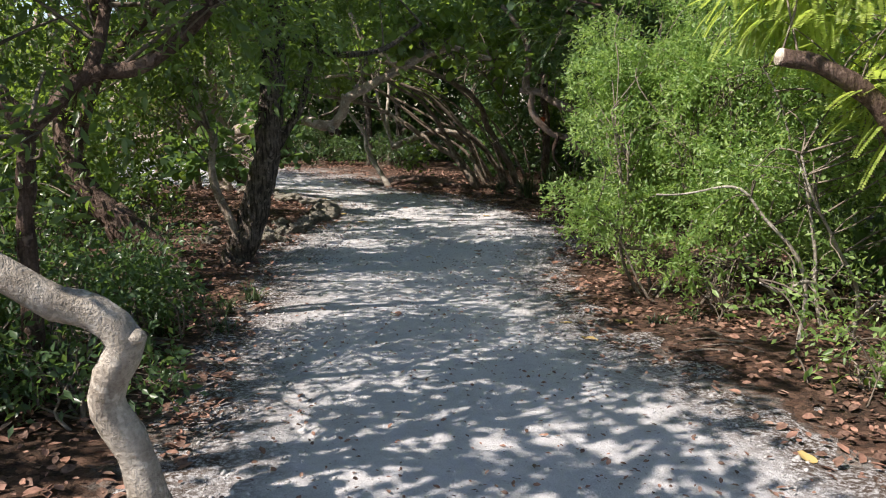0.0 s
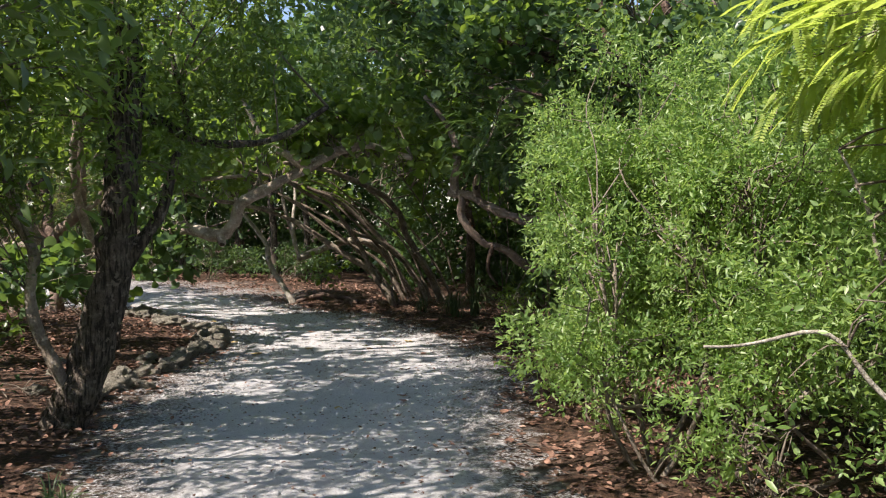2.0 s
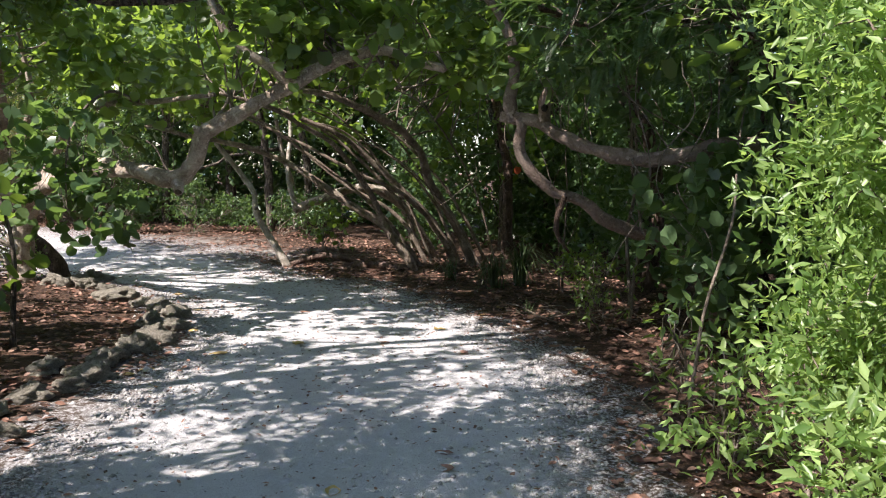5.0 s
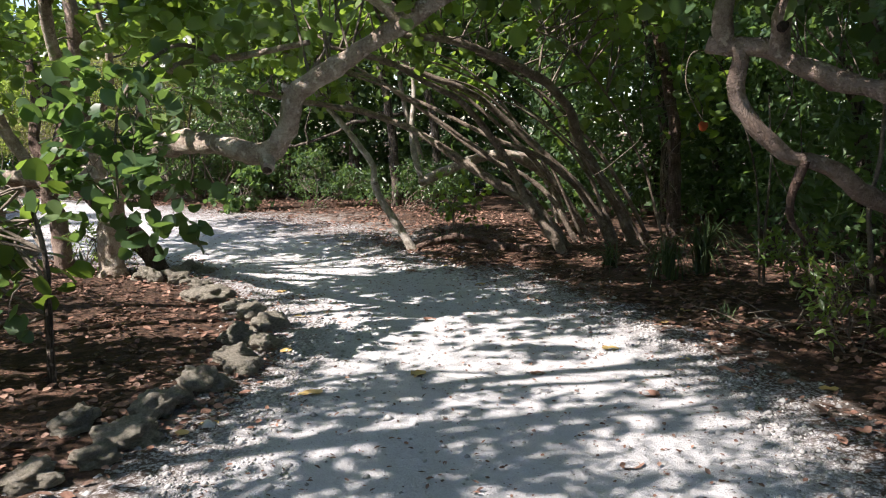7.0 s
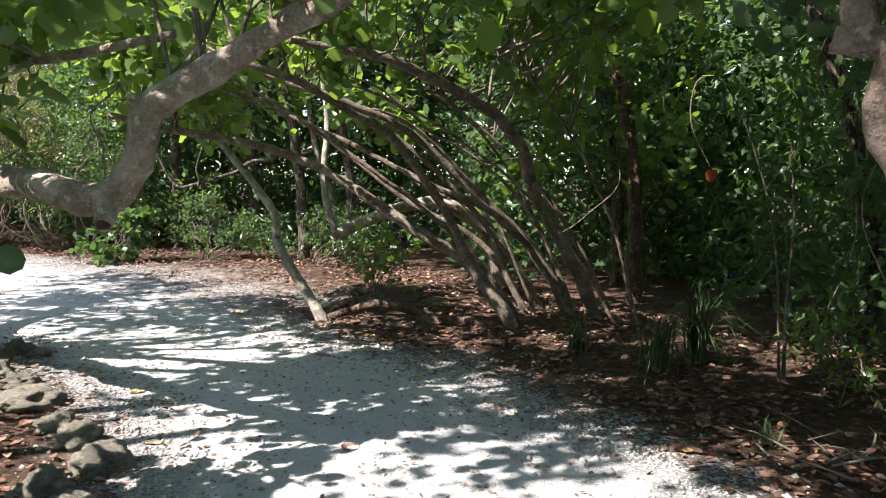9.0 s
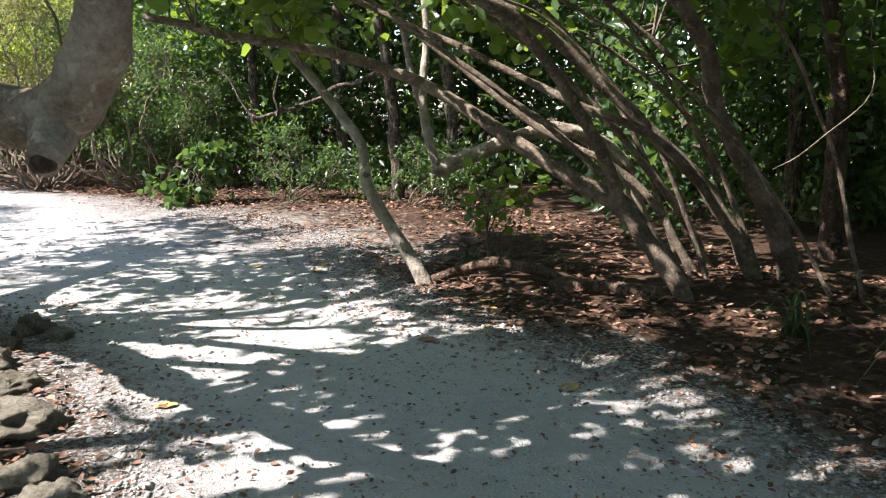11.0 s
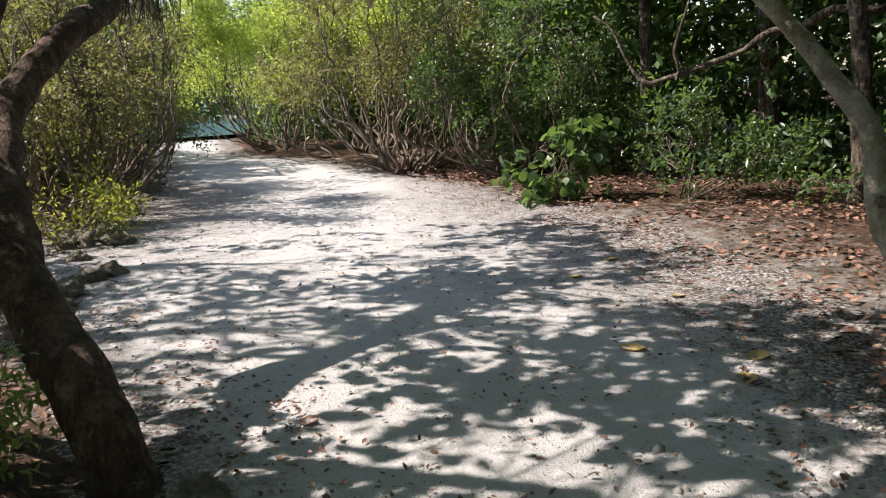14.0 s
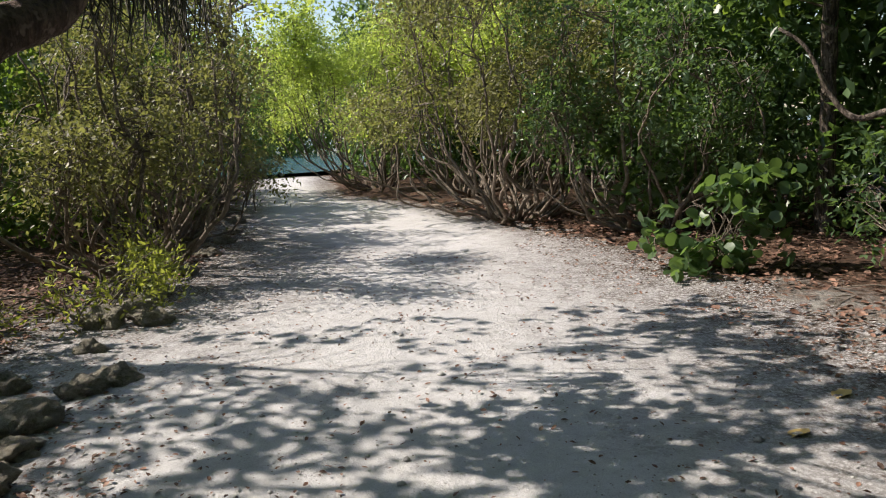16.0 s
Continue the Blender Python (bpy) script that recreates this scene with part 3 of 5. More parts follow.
# ---- sea grape limb over the path ----
def arching_sea_grape():
    t = thing("sea_grape_tree", (-4.4, 15.8, ground_at(-4.4, 15.8)), "old sea grape with a heavy limb arching over the path", "tree")
    limb = [(-4.40, 15.8, -0.25), (-4.39, 15.8, 0.25), (-4.28, 15.72, 0.72), (-4.02, 15.4, 1.05), (-3.5, 14.8, 1.20), (-2.95, 14.3, 1.33), (-2.45, 13.95, 1.32), (-2.10, 13.84, 1.25), (-1.90, 13.78, 1.29), (-1.76, 13.70, 1.48), (-1.67, 13.61, 1.71), (-1.38, 13.52, 1.87), (-1.04, 13.44, 2.06), (-0.76, 13.36, 2.2)]
    stem = branch("trunk", t, limb, 0.14, 0.068, BARK_GRAPE, sides=18, lump=0.22, flare=0.35, seed=50)
    stub = branch("knot", stem, [(-1.99, 13.82, 1.24), (-1.96, 13.72, 1.16), (-1.94, 13.66, 1.12)], 0.075, 0.055, BARK_GRAPE, sides=12, lump=0.2, seed=51)
    branch("broken_end", stub, [(-1.945, 13.68, 1.13), (-1.936, 13.645, 1.11)], 0.042, 0.034, BARK_RED, "dark splintered end of a broken bough", sides=10, lump=0.3, seed=49)
    spur = branch("knot", stem, [(-1.65, 13.6, 1.66), (-1.71, 13.56, 1.73), (-1.74, 13.54, 1.765)], 0.05, 0.032, BARK_GRAPE, sides=10, lump=0.25, seed=48)
    branch("broken_end", spur, [(-1.735, 13.545, 1.76), (-1.755, 13.53, 1.778)], 0.027, 0.02, WOOD_CUT, "pale weathered end of a snapped branch", sides=9, lump=0.25, seed=47)
    branch("limb", t, [(-0.80, 13.37, 2.18), (-0.5, 13.3, 2.36), (-0.2, 13.25, 2.49), (0.12, 13.2, 2.54), (0.45, 13.2, 2.44), (0.72, 13.2, 2.38)], 0.075, 0.04, BARK_GRAPE, sides=12, lump=0.18, seed=52)
    branch("limb", t, [(-0.78, 13.37, 2.2), (-1.0, 13.3, 2.38), (-1.32, 13.2, 2.58), (-1.6, 13.1, 3.1)], 0.06, 0.03, BARK_GRAPE, sides=10, lump=0.18, seed=53)
    branch("limb", t, [(-3.95, 15.3, 1.1), (-3.62, 15.0, 1.55), (-3.35, 14.8, 1.88), (-2.94, 14.5, 2.03), (-2.32, 14.2, 2.06), (-1.6, 13.8, 2.12)], 0.055, 0.022, BARK_GRAPE, sides=8, seed=54)
    droop = [(-2.5, 14.25, 2.06), (-2.58, 13.6, 2.1), (-2.65, 13.0, 1.85), (-2.64, 12.6, 1.5), (-2.62, 12.5, 0.95)]
    branch("bough", t, droop, 0.02, 0.006, BARK_TWIG, "thin drooping bough with round leaves", sides=8, seed=58)
    _, q = crown("crown", t, 59, [(-2.63, 12.5, 1.12, 0.24, 0.22, 0.34), (-2.78, 12.7, 1.5, 0.3, 0.3, 0.22)], 90, 0.22, 5, 0.115, LEAF_DEEP, ROUND)
    twigs_to("twig_mass", t, 57, [droop[1:]], q, 14, BARK_TWIG, 0.005)
    branch("limb", t, [(-4.25, 15.7, 0.85), (-4.5, 15.5, 1.6), (-4.4, 14.9, 2.6), (-3.8, 14.2, 3.4)], 0.08, 0.04, BARK_GRAPE, sides=10, seed=55)
    lines = [limb[3:], [(-0.5, 13.3, 2.36), (0.72, 13.2, 2.4)], [(-4.4, 14.9, 2.6), (-3.8, 14.2, 3.4)]]
    _, p = crown("crown", t, 56, [(-3.6, 14.2, 2.6, 1.3, 0.9, 0.5), (-1.6, 13.6, 2.75, 1.4, 1.0, 0.45), (0.5, 13.4, 2.95, 1.1, 1.0, 0.45), (-4.2, 14.5, 3.5, 1.0, 0.8, 0.4), (-2.5, 13.8, 3.4, 1.8, 1.4, 0.5)],
                 1200, 0.3, 6, 0.13, LEAF_GRAPE, ROUND, gaps=-0.1)
    twigs_to("twig_mass", t, 57, lines, p, 70, BARK_TWIG, 0.014)
    big_leaves(t, 58, [(-1.5, 13.2, 2.25, 0.7, 0.4, 0.25), (-2.6, 13.4, 1.75, 0.6, 0.4, 0.3), (-0.3, 13.0, 2.6, 0.6, 0.4, 0.2), (-3.0, 13.9, 1.7, 0.5, 0.3, 0.25), (-3.4, 14.3, 2.1, 0.6, 0.4, 0.3)], 130, 0.14)


def stems_by_rocks():
    """Upright trunk beside the old one, with a heavy level bough and pale upper stems."""
    t = thing("sea_grape_tree", (-5.04, 15.95, ground_at(-5.04, 15.95)), "upright sea grape trunk with a level bough behind the border rocks", "tree")
    st = [([(-5.04, 15.95, -0.25), (-5.02, 15.9, 0.38), (-5.12, 15.9, 0.82), (-4.98, 15.85, 1.2), (-4.62, 15.8, 1.55), (-4.60, 15.8, 2.0), (-4.66, 15.8, 2.9), (-4.8, 15.8, 3.6)], 0.105, 0.06),
          ([(-4.22, 15.78, 0.93), (-4.6, 15.85, 0.98), (-5.1, 15.9, 0.93), (-5.6, 15.9, 0.95), (-6.45, 15.8, 0.80), (-7.2, 15.9, 0.95)], 0.105, 0.075),
          ([(-5.6, 15.9, 0.95), (-5.75, 15.9, 0.4), (-5.7, 15.95, -0.25)], 0.06, 0.075),
          ([(-5.12, 15.9, 0.85), (-5.5, 15.8, 1.5), (-5.6, 15.7, 2.3), (-5.3, 15.6, 3.2)], 0.07, 0.04),
          ([(-4.62, 15.8, 1.5), (-4.3, 15.7, 1.75), (-4.1, 15.5, 2.2), (-4.15, 15.3, 2.9)], 0.05, 0.025)]
    for i, (pts, a, b) in enumerate(st):
        branch("trunk" if i == 0 else "limb", t, pts, a, b, BARK_PINK if i == 0 else BARK_GRAPE, sides=14, lump=0.2, flare=0.45 if i == 0 else 0, seed=60 + i)
    _, p = crown("crown", t, 64, [(-5.0, 16.4, 3.0, 1.4, 1.1, 0.8), (-3.9, 16.6, 3.3, 1.0, 0.9, 0.5), (-5.4, 15.5, 2.2, 0.9, 0.6, 0.6)], 640, 0.3, 6, 0.12, LEAF_GRAPE, ROUND_LOW)
    twigs_to("twig_mass", t, 65, [s[0] for s in st], p, 46, BARK_TWIG)


def bent_tree():
    """Dark reddish trunk rising in a bow at the bend."""
    t = thing("sea_grape_tree", (-3.95, 16.2, ground_at(-3.95, 16.2)), "dark reddish bowed tree with a swollen foot beside the path", "tree")
    main = [(-4.10, 16.30, -0.30), (-4.14, 16.30, -0.02), (-4.28, 16.33, 0.16), (-4.48, 16.36, 0.32), (-4.75, 16.42, 0.55), (-5.05, 16.55, 0.82), (-5.35, 16.75, 1.08), (-5.55, 16.95, 1.26), (-5.65, 17.2, 1.46), (-5.75, 17.5, 1.66), (-5.95, 17.9, 1.86), (-6.2, 18.2, 2.3), (-6.35, 18.4, 2.9), (-6.4, 18.5, 3.5)]
    branch("trunk", t, main, 0.125, 0.05, BARK_RED, sides=16, lump=0.16, flare=0.45, seed=70)
    l2 = [(-5.5, 16.7, 1.05), (-5.75, 16.75, 1.30), (-5.85, 16.95, 1.55), (-5.95, 17.2, 1.85), (-6.2, 17.5, 2.6)]
    branch("limb", t, l2, 0.075, 0.04, BARK_RED, sides=10, seed=71)
    _, p = crown("crown", t, 72, [(-6.6, 18.4, 3.0, 1.3, 1.1, 0.6), (-5.8, 17.2, 3.2, 1.1, 1.0, 0.6), (-7.6, 19.6, 3.2, 1.0, 0.9, 0.5), (-6.9, 17.7, 4.2, 1.6, 1.3, 0.6), (-6.0, 17.0, 4.0, 1.2, 1.1, 0.5)], 760, 0.3, 6, 0.105, LEAF_GRAPE, ROUND_LOW)
    twigs_to("twig_mass", t, 73, [main[7:], l2], p, 30, BARK_TWIG)


def leaning_cluster():
    """Many stems from one foot, all bowing over the path."""
    t = thing("sea_grape_tree", (0.75, 17.2, ground_at(0.75, 17.2)), "many-stemmed sea grape with long grey trunks bowing over the path", "tree")
    st = [([(0.74, 17.2, -0.28), (0.66, 17.2, -0.05), (0.45, 17.25, 0.26), (0.19, 17.3, 0.57), (-0.18, 17.3, 0.80), (-0.71, 17.4, 1.13), (-1.15, 17.55, 1.41), (-1.70, 17.65, 1.63), (-2.31, 17.6, 1.77), (-2.73, 17.4, 1.83), (-3.25, 17.3, 1.95)], 0.088, 0.035),
          ([(0.22, 17.28, 0.55), (0.07, 17.15, 0.94), (-0.20, 16.9, 1.34), (-0.49, 16.55, 1.71), (-0.88, 16.2, 1.93), (-1.30, 15.9, 2.15), (-1.9, 15.7, 2.3)], 0.055, 0.028),
          ([(1.68, 17.85, -0.25), (1.52, 17.75, 0.25), (1.14, 17.55, 0.87), (0.87, 17.4, 1.30), (0.72, 17.1, 1.68), (0.36, 16.75, 2.0), (-0.08, 16.5, 2.2), (-0.53, 16.2, 2.35), (-1.3, 15.9, 2.45)], 0.095, 0.04),
          ([(1.45, 17.9, -0.25), (1.26, 17.85, 0.18), (0.96, 17.8, 0.63), (0.54, 17.7, 1.03), (0.14, 17.6, 1.40), (-0.40, 17.4, 1.86), (-1.0, 17.2, 2.1), (-1.8, 17.0, 2.35)], 0.085, 0.03),
          ([(0.96, 17.8, 0.63), (0.60, 17.5, 0.95), (0.25, 17.3, 1.15), (-0.25, 17.3, 1.35), (-0.85, 17.4, 1.66), (-1.6, 17.5, 2.0), (-2.4, 17.5, 2.3)], 0.045, 0.018),
          ([(1.2, 18.4, -0.2), (0.8, 18.3, 0.5), (0.1, 18.2, 1.3), (-0.6, 18.1, 1.9), (-1.5, 18.0, 2.4)], 0.05, 0.02),
          ([(0.90, 17.6, -0.2), (0.38, 17.6, 0.48), (-0.17, 17.6, 1.02), (-0.72, 17.6, 1.45), (-1.25, 17.6, 1.81), (-1.78, 17.6, 2.12), (-2.6, 17.6, 2.3)], 0.04, 0.018),
          ([(1.01, 18.0, -0.2), (0.42, 18.0, 0.67), (-0.39, 18.0, 1.14), (-1.07, 18.0, 1.67), (-1.52, 18.0, 2.0), (-2.4, 18.0, 2.5)], 0.045, 0.02)]
    rng = np.random.default_rng(79)
    for i in range(7):
        x0, y0, up = rng.uniform(0.9, 2.1), rng.uniform(17.2, 18.6), rng.uniform(1.7, 2.6)
        reach = rng.uniform(1.6, 3.2)
        st.append(([(x0, y0, -0.2), (x0 - 0.22 * reach, y0 - 0.1, 0.38 * up), (x0 - 0.5 * reach, y0 - 0.25, 0.72 * up), (x0 - 0.78 * reach, y0 - 0.4, 0.93 * up), (x0 - reach, y0 - 0.6, up)], rng.uniform(0.02, 0.04), 0.012))
    for i, (pts, a, b) in enumerate(st):
        branch("trunk" if pts[0][2] < 0 else "limb", t, pts, 0.82 * a, 0.82 * b, BARK_TRUNK, sides=12, lump=0.18, flare=0.35 if pts[0][2] < 0 else 0, seed=80 + i, wander=0.02)
    _, p = crown("crown", t, 95, [(-1.2, 16.6, 2.95, 1.9, 1.5, 0.5), (-2.6, 17.4, 2.5, 1.0, 0.9, 0.45), (0.6, 16.4, 3.2, 1.3, 1.4, 0.6), (-0.4, 18.6, 2.6, 1.6, 0.9, 0.6), (1.9, 18.6, 2.0, 1.0, 0.8, 1.2)],
                 1250, 0.3, 6, 0.125, LEAF_GRAPE, ROUND, gaps=-0.1)
    twigs_to("twig_mass", t, 96, [s[0][2:] for s in st], p, 90, BARK_TWIG, 0.013)
    lt = thing("sea_grape_tree", (-1.27, 17.88, ground_at(-1.27, 17.88)), "thin pale sea grape trunk leaning out at the path's edge", "tree")
    thin = [(-1.24, 17.87, -0.28), (-1.29, 17.9, -0.12), (-1.52, 18.02, 0.22), (-1.77, 18.13, 0.62), (-1.85, 18.25, 0.98), (-2.12, 18.35, 1.35), (-2.47, 18.48, 1.75), (-2.75, 18.6, 2.1), (-3.1, 18.7, 2.7)]
    stem = branch("trunk", lt, thin, 0.058, 0.028, BARK_PALE, sides=12, lump=0.16, flare=0.4, seed=100)
    branch("knot", stem, [(-1.80, 18.15, 0.72), (-1.76, 18.05, 0.73)], 0.028, 0.018, BARK_DARK, sides=8, seed=101)
    _, p = crown("crown", lt, 102, [(-2.7, 18.5, 2.4, 0.9, 0.8, 0.4), (-3.1, 18.7, 3.0, 1.0, 0.9, 0.4)], 220, 0.28, 6, 0.12, LEAF_GRAPE, ROUND_LOW)
    twigs_to("twig_mass", lt, 103, [thin[4:]], p, 20, BARK_TWIG)


def right_sea_grape():
    """Tree with a heavy limb turning back on itself."""
    t = thing("sea_grape_tree", (3.55, 12.95, ground_at(3.55, 12.95)), "sea grape with a knotted pinkish limb reaching towards the path", "tree")
    main = [(3.56, 12.96, -0.20), (3.33, 12.85, 0.27), (2.87, 12.62, 0.72), (2.25, 12.45, 0.93), (1.92, 12.37, 1.14), (1.65, 12.30, 1.21), (1.45, 12.25, 1.38), (1.30, 12.21, 1.57), (1.30, 12.16, 1.77), (1.28, 12.14, 1.86)]
    branch("trunk", t, main, 0.062, 0.045, BARK_PINK, sides=14, lump=0.3, flare=0.4, seed=110)
    l1 = [(1.14, 12.25, 1.88), (1.25, 12.19, 1.85), (1.41, 12.07, 1.83), (1.60, 11.94, 1.70), (1.85, 11.82, 1.59), (2.30, 11.59, 1.52), (2.99, 11.59, 1.66), (3.67, 11.94, 1.52), (4.13, 12.39, 0.84), (4.30, 12.73, 0.20), (4.30, 12.79, -0.25)]
    bough = branch("limb", t, l1, 0.05, 0.082, BARK_PINK, "pinkish brown knotted limb", sides=14, lump=0.3, seed=111)
    l2 = [(1.46, 12.03, 1.82), (1.45, 11.96, 1.98), (1.48, 11.90, 2.08)]
    boss = branch("knot", bough, l2, 0.055, 0.04, BARK_PINK, sides=10, lump=0.25, seed=112)
    # solid plug in place of a hollow, its inner shade painted on
    branch("hollow", boss, [(1.45, 11.96, 1.93), (1.445, 11.885, 1.93)], 0.03, 0.024, BARK_HOLLOW, "near-black plug painted as the shaded hollow of a lost branch", sides=10, lump=0.2, seed=118)
    branch("limb", t, [(1.22, 12.20, 1.82), (1.20, 12.21, 2.03), (1.24, 12.25, 2.26), (1.16, 12.33, 2.66), (0.82, 12.39, 3.12)], 0.055, 0.03, BARK_PINK, sides=12, lump=0.25, seed=116)
    branch("limb", t, [(1.73, 12.28, 1.20), (1.69, 12.39, 0.89), (1.85, 12.51, 0.66)], 0.035, 0.012, BARK_RED, "dead dark splintered stub", sides=10, lump=0.3, seed=117)
    _, p = crown("crown", t, 113, [(1.39, 12.05, 2.89, 1.1, 1.0, 0.4), (3.10, 12.73, 3.12, 1.1, 1.0, 0.5), (2.07, 13.19, 2.43, 0.8, 0.6, 0.5), (3.78, 12.51, 1.18, 0.6, 0.6, 0.8), (2.87, 11.14, 1.80, 0.55, 0.4, 0.5), (2.64, 11.25, 0.95, 0.5, 0.3, 0.4)], 640, 0.3, 6, 0.11, LEAF_DEEP, ROUND)
    twigs_to("twig_mass", t, 114, [main[:4], l1[3:7]], p, 24, BARK_TWIG, 0.007)
    big_leaves(t, 115, [(1.50, 11.82, 2.26, 0.5, 0.4, 0.2), (1.05, 12.16, 2.32, 0.4, 0.4, 0.2), (2.19, 11.37, 2.32, 0.4, 0.3, 0.2), (2.59, 10.57, 2.09, 0.45, 0.35, 0.28)], 80)


arching_sea_grape()
stems_by_rocks()
bent_tree()
leaning_cluster()
right_sea_grape()


# ---- shrubs on the sunny side ----
def bright_shrub():
    t = thing("shrub", (2.1, 6.9, ground_at(2.1, 6.9)), "dense bright green shrub with small leaves spilling over the path's edge", "shrub")
    blobs = [(1.75, 6.9, 1.55, 0.75, 0.75, 0.85), (2.3, 6.9, 1.9, 0.9, 0.9, 0.75), (1.55, 6.9, 0.75, 0.45, 0.5, 0.55), (2.9, 6.6, 1.3, 0.9, 0.9, 1.0), (2.3, 6.1, 0.95, 0.65, 0.45, 0.5), (1.65, 7.4, 1.2, 0.5, 0.5, 0.8), (2.0, 7.6, 2.2, 0.7, 0.7, 0.6), (1.7, 6.45, 0.35, 0.25, 0.25, 0.3), (1.95, 6.5, 0.4, 0.35, 0.3, 0.3), (2.5, 6.25, 0.45, 0.4, 0.3, 0.3), (3.1, 6.1, 0.5, 0.4, 0.3, 0.35), (1.8, 6.2, 0.25, 0.3, 0.25, 0.2), (2.3, 5.95, 0.3, 0.35, 0.25, 0.25), (2.75, 5.8, 0.35, 0.35, 0.25, 0.3)]
    rng = np.random.default_rng(120)
    st = []
    for i in range(11):
        a = rng.uniform(0, 6.28)
        q = np.array([2.1 + 0.25 * math.cos(a), 6.9 + 0.25 * math.sin(a), -0.2])
        top = np.array(blobs[i % 5][:3]) + rng.normal(0, 0.25, 3)
        st.append([q, q + (top - q) * 0.35 + rng.normal(0, 0.12, 3), q + (top - q) * 0.7 + rng.normal(0, 0.12, 3), top])
        branch("stem", t, st[-1], rng.uniform(0.014, 0.028), 0.008, BARK_TWIG, sides=6, seed=121 + i, step=0.12)
    _, p = crown("crown", t, 122, blobs, 8600, 0.15, 10, 0.046, LEAF_FRESH, LANCE_LOW, hollow=0.62, gaps=-0.24, grain=2.4, up=0.4, puff=0.30, per=120)
    twigs_to("twig_mass", t, 123, st, p, 170, BARK_TWIG, 0.007)


def twiggy_shrub():
    t = thing("shrub", (2.85, 5.5, ground_at(2.85, 5.5)), "thin leggy shrub with bare grey twigs and sparse leaves", "shrub")
    lines = [[(2.46, 5.25, -0.1), (2.43, 5.2, 0.42), (2.11, 5.2, 0.88), (1.95, 5.2, 1.06), (1.69, 5.2, 1.04), (1.40, 5.2, 1.0)],
             [(2.83, 5.6, -0.25), (2.65, 5.6, 0.68), (2.42, 5.55, 1.35), (2.15, 5.5, 1.85)],
             [(2.9, 5.4, -0.1), (2.75, 5.2, 0.5), (2.4, 5.0, 0.9), (2.2, 4.9, 1.3)],
             [(2.8, 5.5, -0.1), (3.1, 5.2, 0.5), (3.0, 5.0, 1.0), (2.7, 4.9, 1.3)],
             [(2.7, 5.3, 0.3), (2.4, 5.1, 0.45), (2.2, 5.0, 0.4), (2.0, 4.9, 0.5)]]
    for i, l in enumerate(lines):
        branch("stem", t, l, 0.018, 0.006, BARK_PALE, sides=6, seed=130 + i, wander=0.04)
    _, p = crown("crown", t, 136, [(2.5, 5.2, 1.0, 0.7, 0.5, 0.7), (2.6, 4.7, 0.35, 0.5, 0.5, 0.35), (3.1, 5.3, 1.4, 0.6, 0.6, 0.7)], 1100, 0.22, 7, 0.048, LEAF_FRESH, OVAL, gaps=-0.1, grain=1.8, puff=0.2, per=14)
    twigs_to("twig_mass", t, 137, lines, p, 90, BARK_TWIG, 0.006)


def compound_leaves(parent, seed, blobs, n, mat):
    """Feathery leaves: pairs of leaflets along drooping ribs."""
    rng = np.random.default_rng(seed)
    base, d = in_blobs(rng, blobs, n, 0.2, -2)
    vs, fs, at = [], [], 0
    for b, w in zip(base, unit(d + rng.normal(0, 0.5, d.shape) + np.array([-0.3, -0.2, -0.1]))):
        side = unit(np.cross(w, np.array([0, 0, 1.0]))[None])[0]
        k = 20
        s = np.repeat(np.linspace(0.1, 1, k), 2)
        pos = b + np.outer(s * rng.uniform(0.16, 0.28), w) - np.outer(s * s * 0.07, (0, 0, 1))
        sgn = np.tile([1.0, -1.0], k)
        al = np.outer(sgn, side) + 0.45 * w
        nrm = np.cross(side, w)[None].repeat(2 * k, 0) + rng.normal(0, 0.12, (2 * k, 3))
        nrm *= np.sign(nrm[:, 2:3] + 1e-6)
        v, f = blades(pos, al, nrm, 0.046 * (1.1 - 0.5 * np.abs(s - 0.4)), OVAL)
        vs.append(v), fs.append(f + at)
        at += len(v)
    part_mesh("crown", mesh_of("crown", np.vstack(vs), np.vstack(fs), mat), parent, "feathery compound leaves", "stuff")
    return base


def shaded_feathery_tree():
    """Dark drooping fronds in the shade above the knotted limb."""
    t = thing("lead_tree", (3.6, 10.9, ground_at(3.6, 10.9)), "slender tree with dark feathery fronds drooping in shade", "tree")
    main = [(3.6, 10.9, -0.2), (3.45, 10.9, 1.0), (3.0, 11.0, 2.1), (2.3, 11.2, 2.9), (1.5, 11.4, 3.1)]
    branch("trunk", t, main, 0.05, 0.015, BARK_RED, sides=10, flare=0.4, seed=146, wander=0.03)
    base = compound_leaves(t, 147, [(1.6, 11.5, 2.6, 0.6, 0.5, 0.45), (2.3, 11.3, 2.7, 0.6, 0.6, 0.5), (2.9, 10.9, 2.3, 0.5, 0.5, 0.6), (1.2, 12.3, 2.9, 0.5, 0.5, 0.35)], 420, LEAF_DEEP)
    twigs_to("twig_mass", t, 148, [main], base, 40, BARK_TWIG, 0.006)


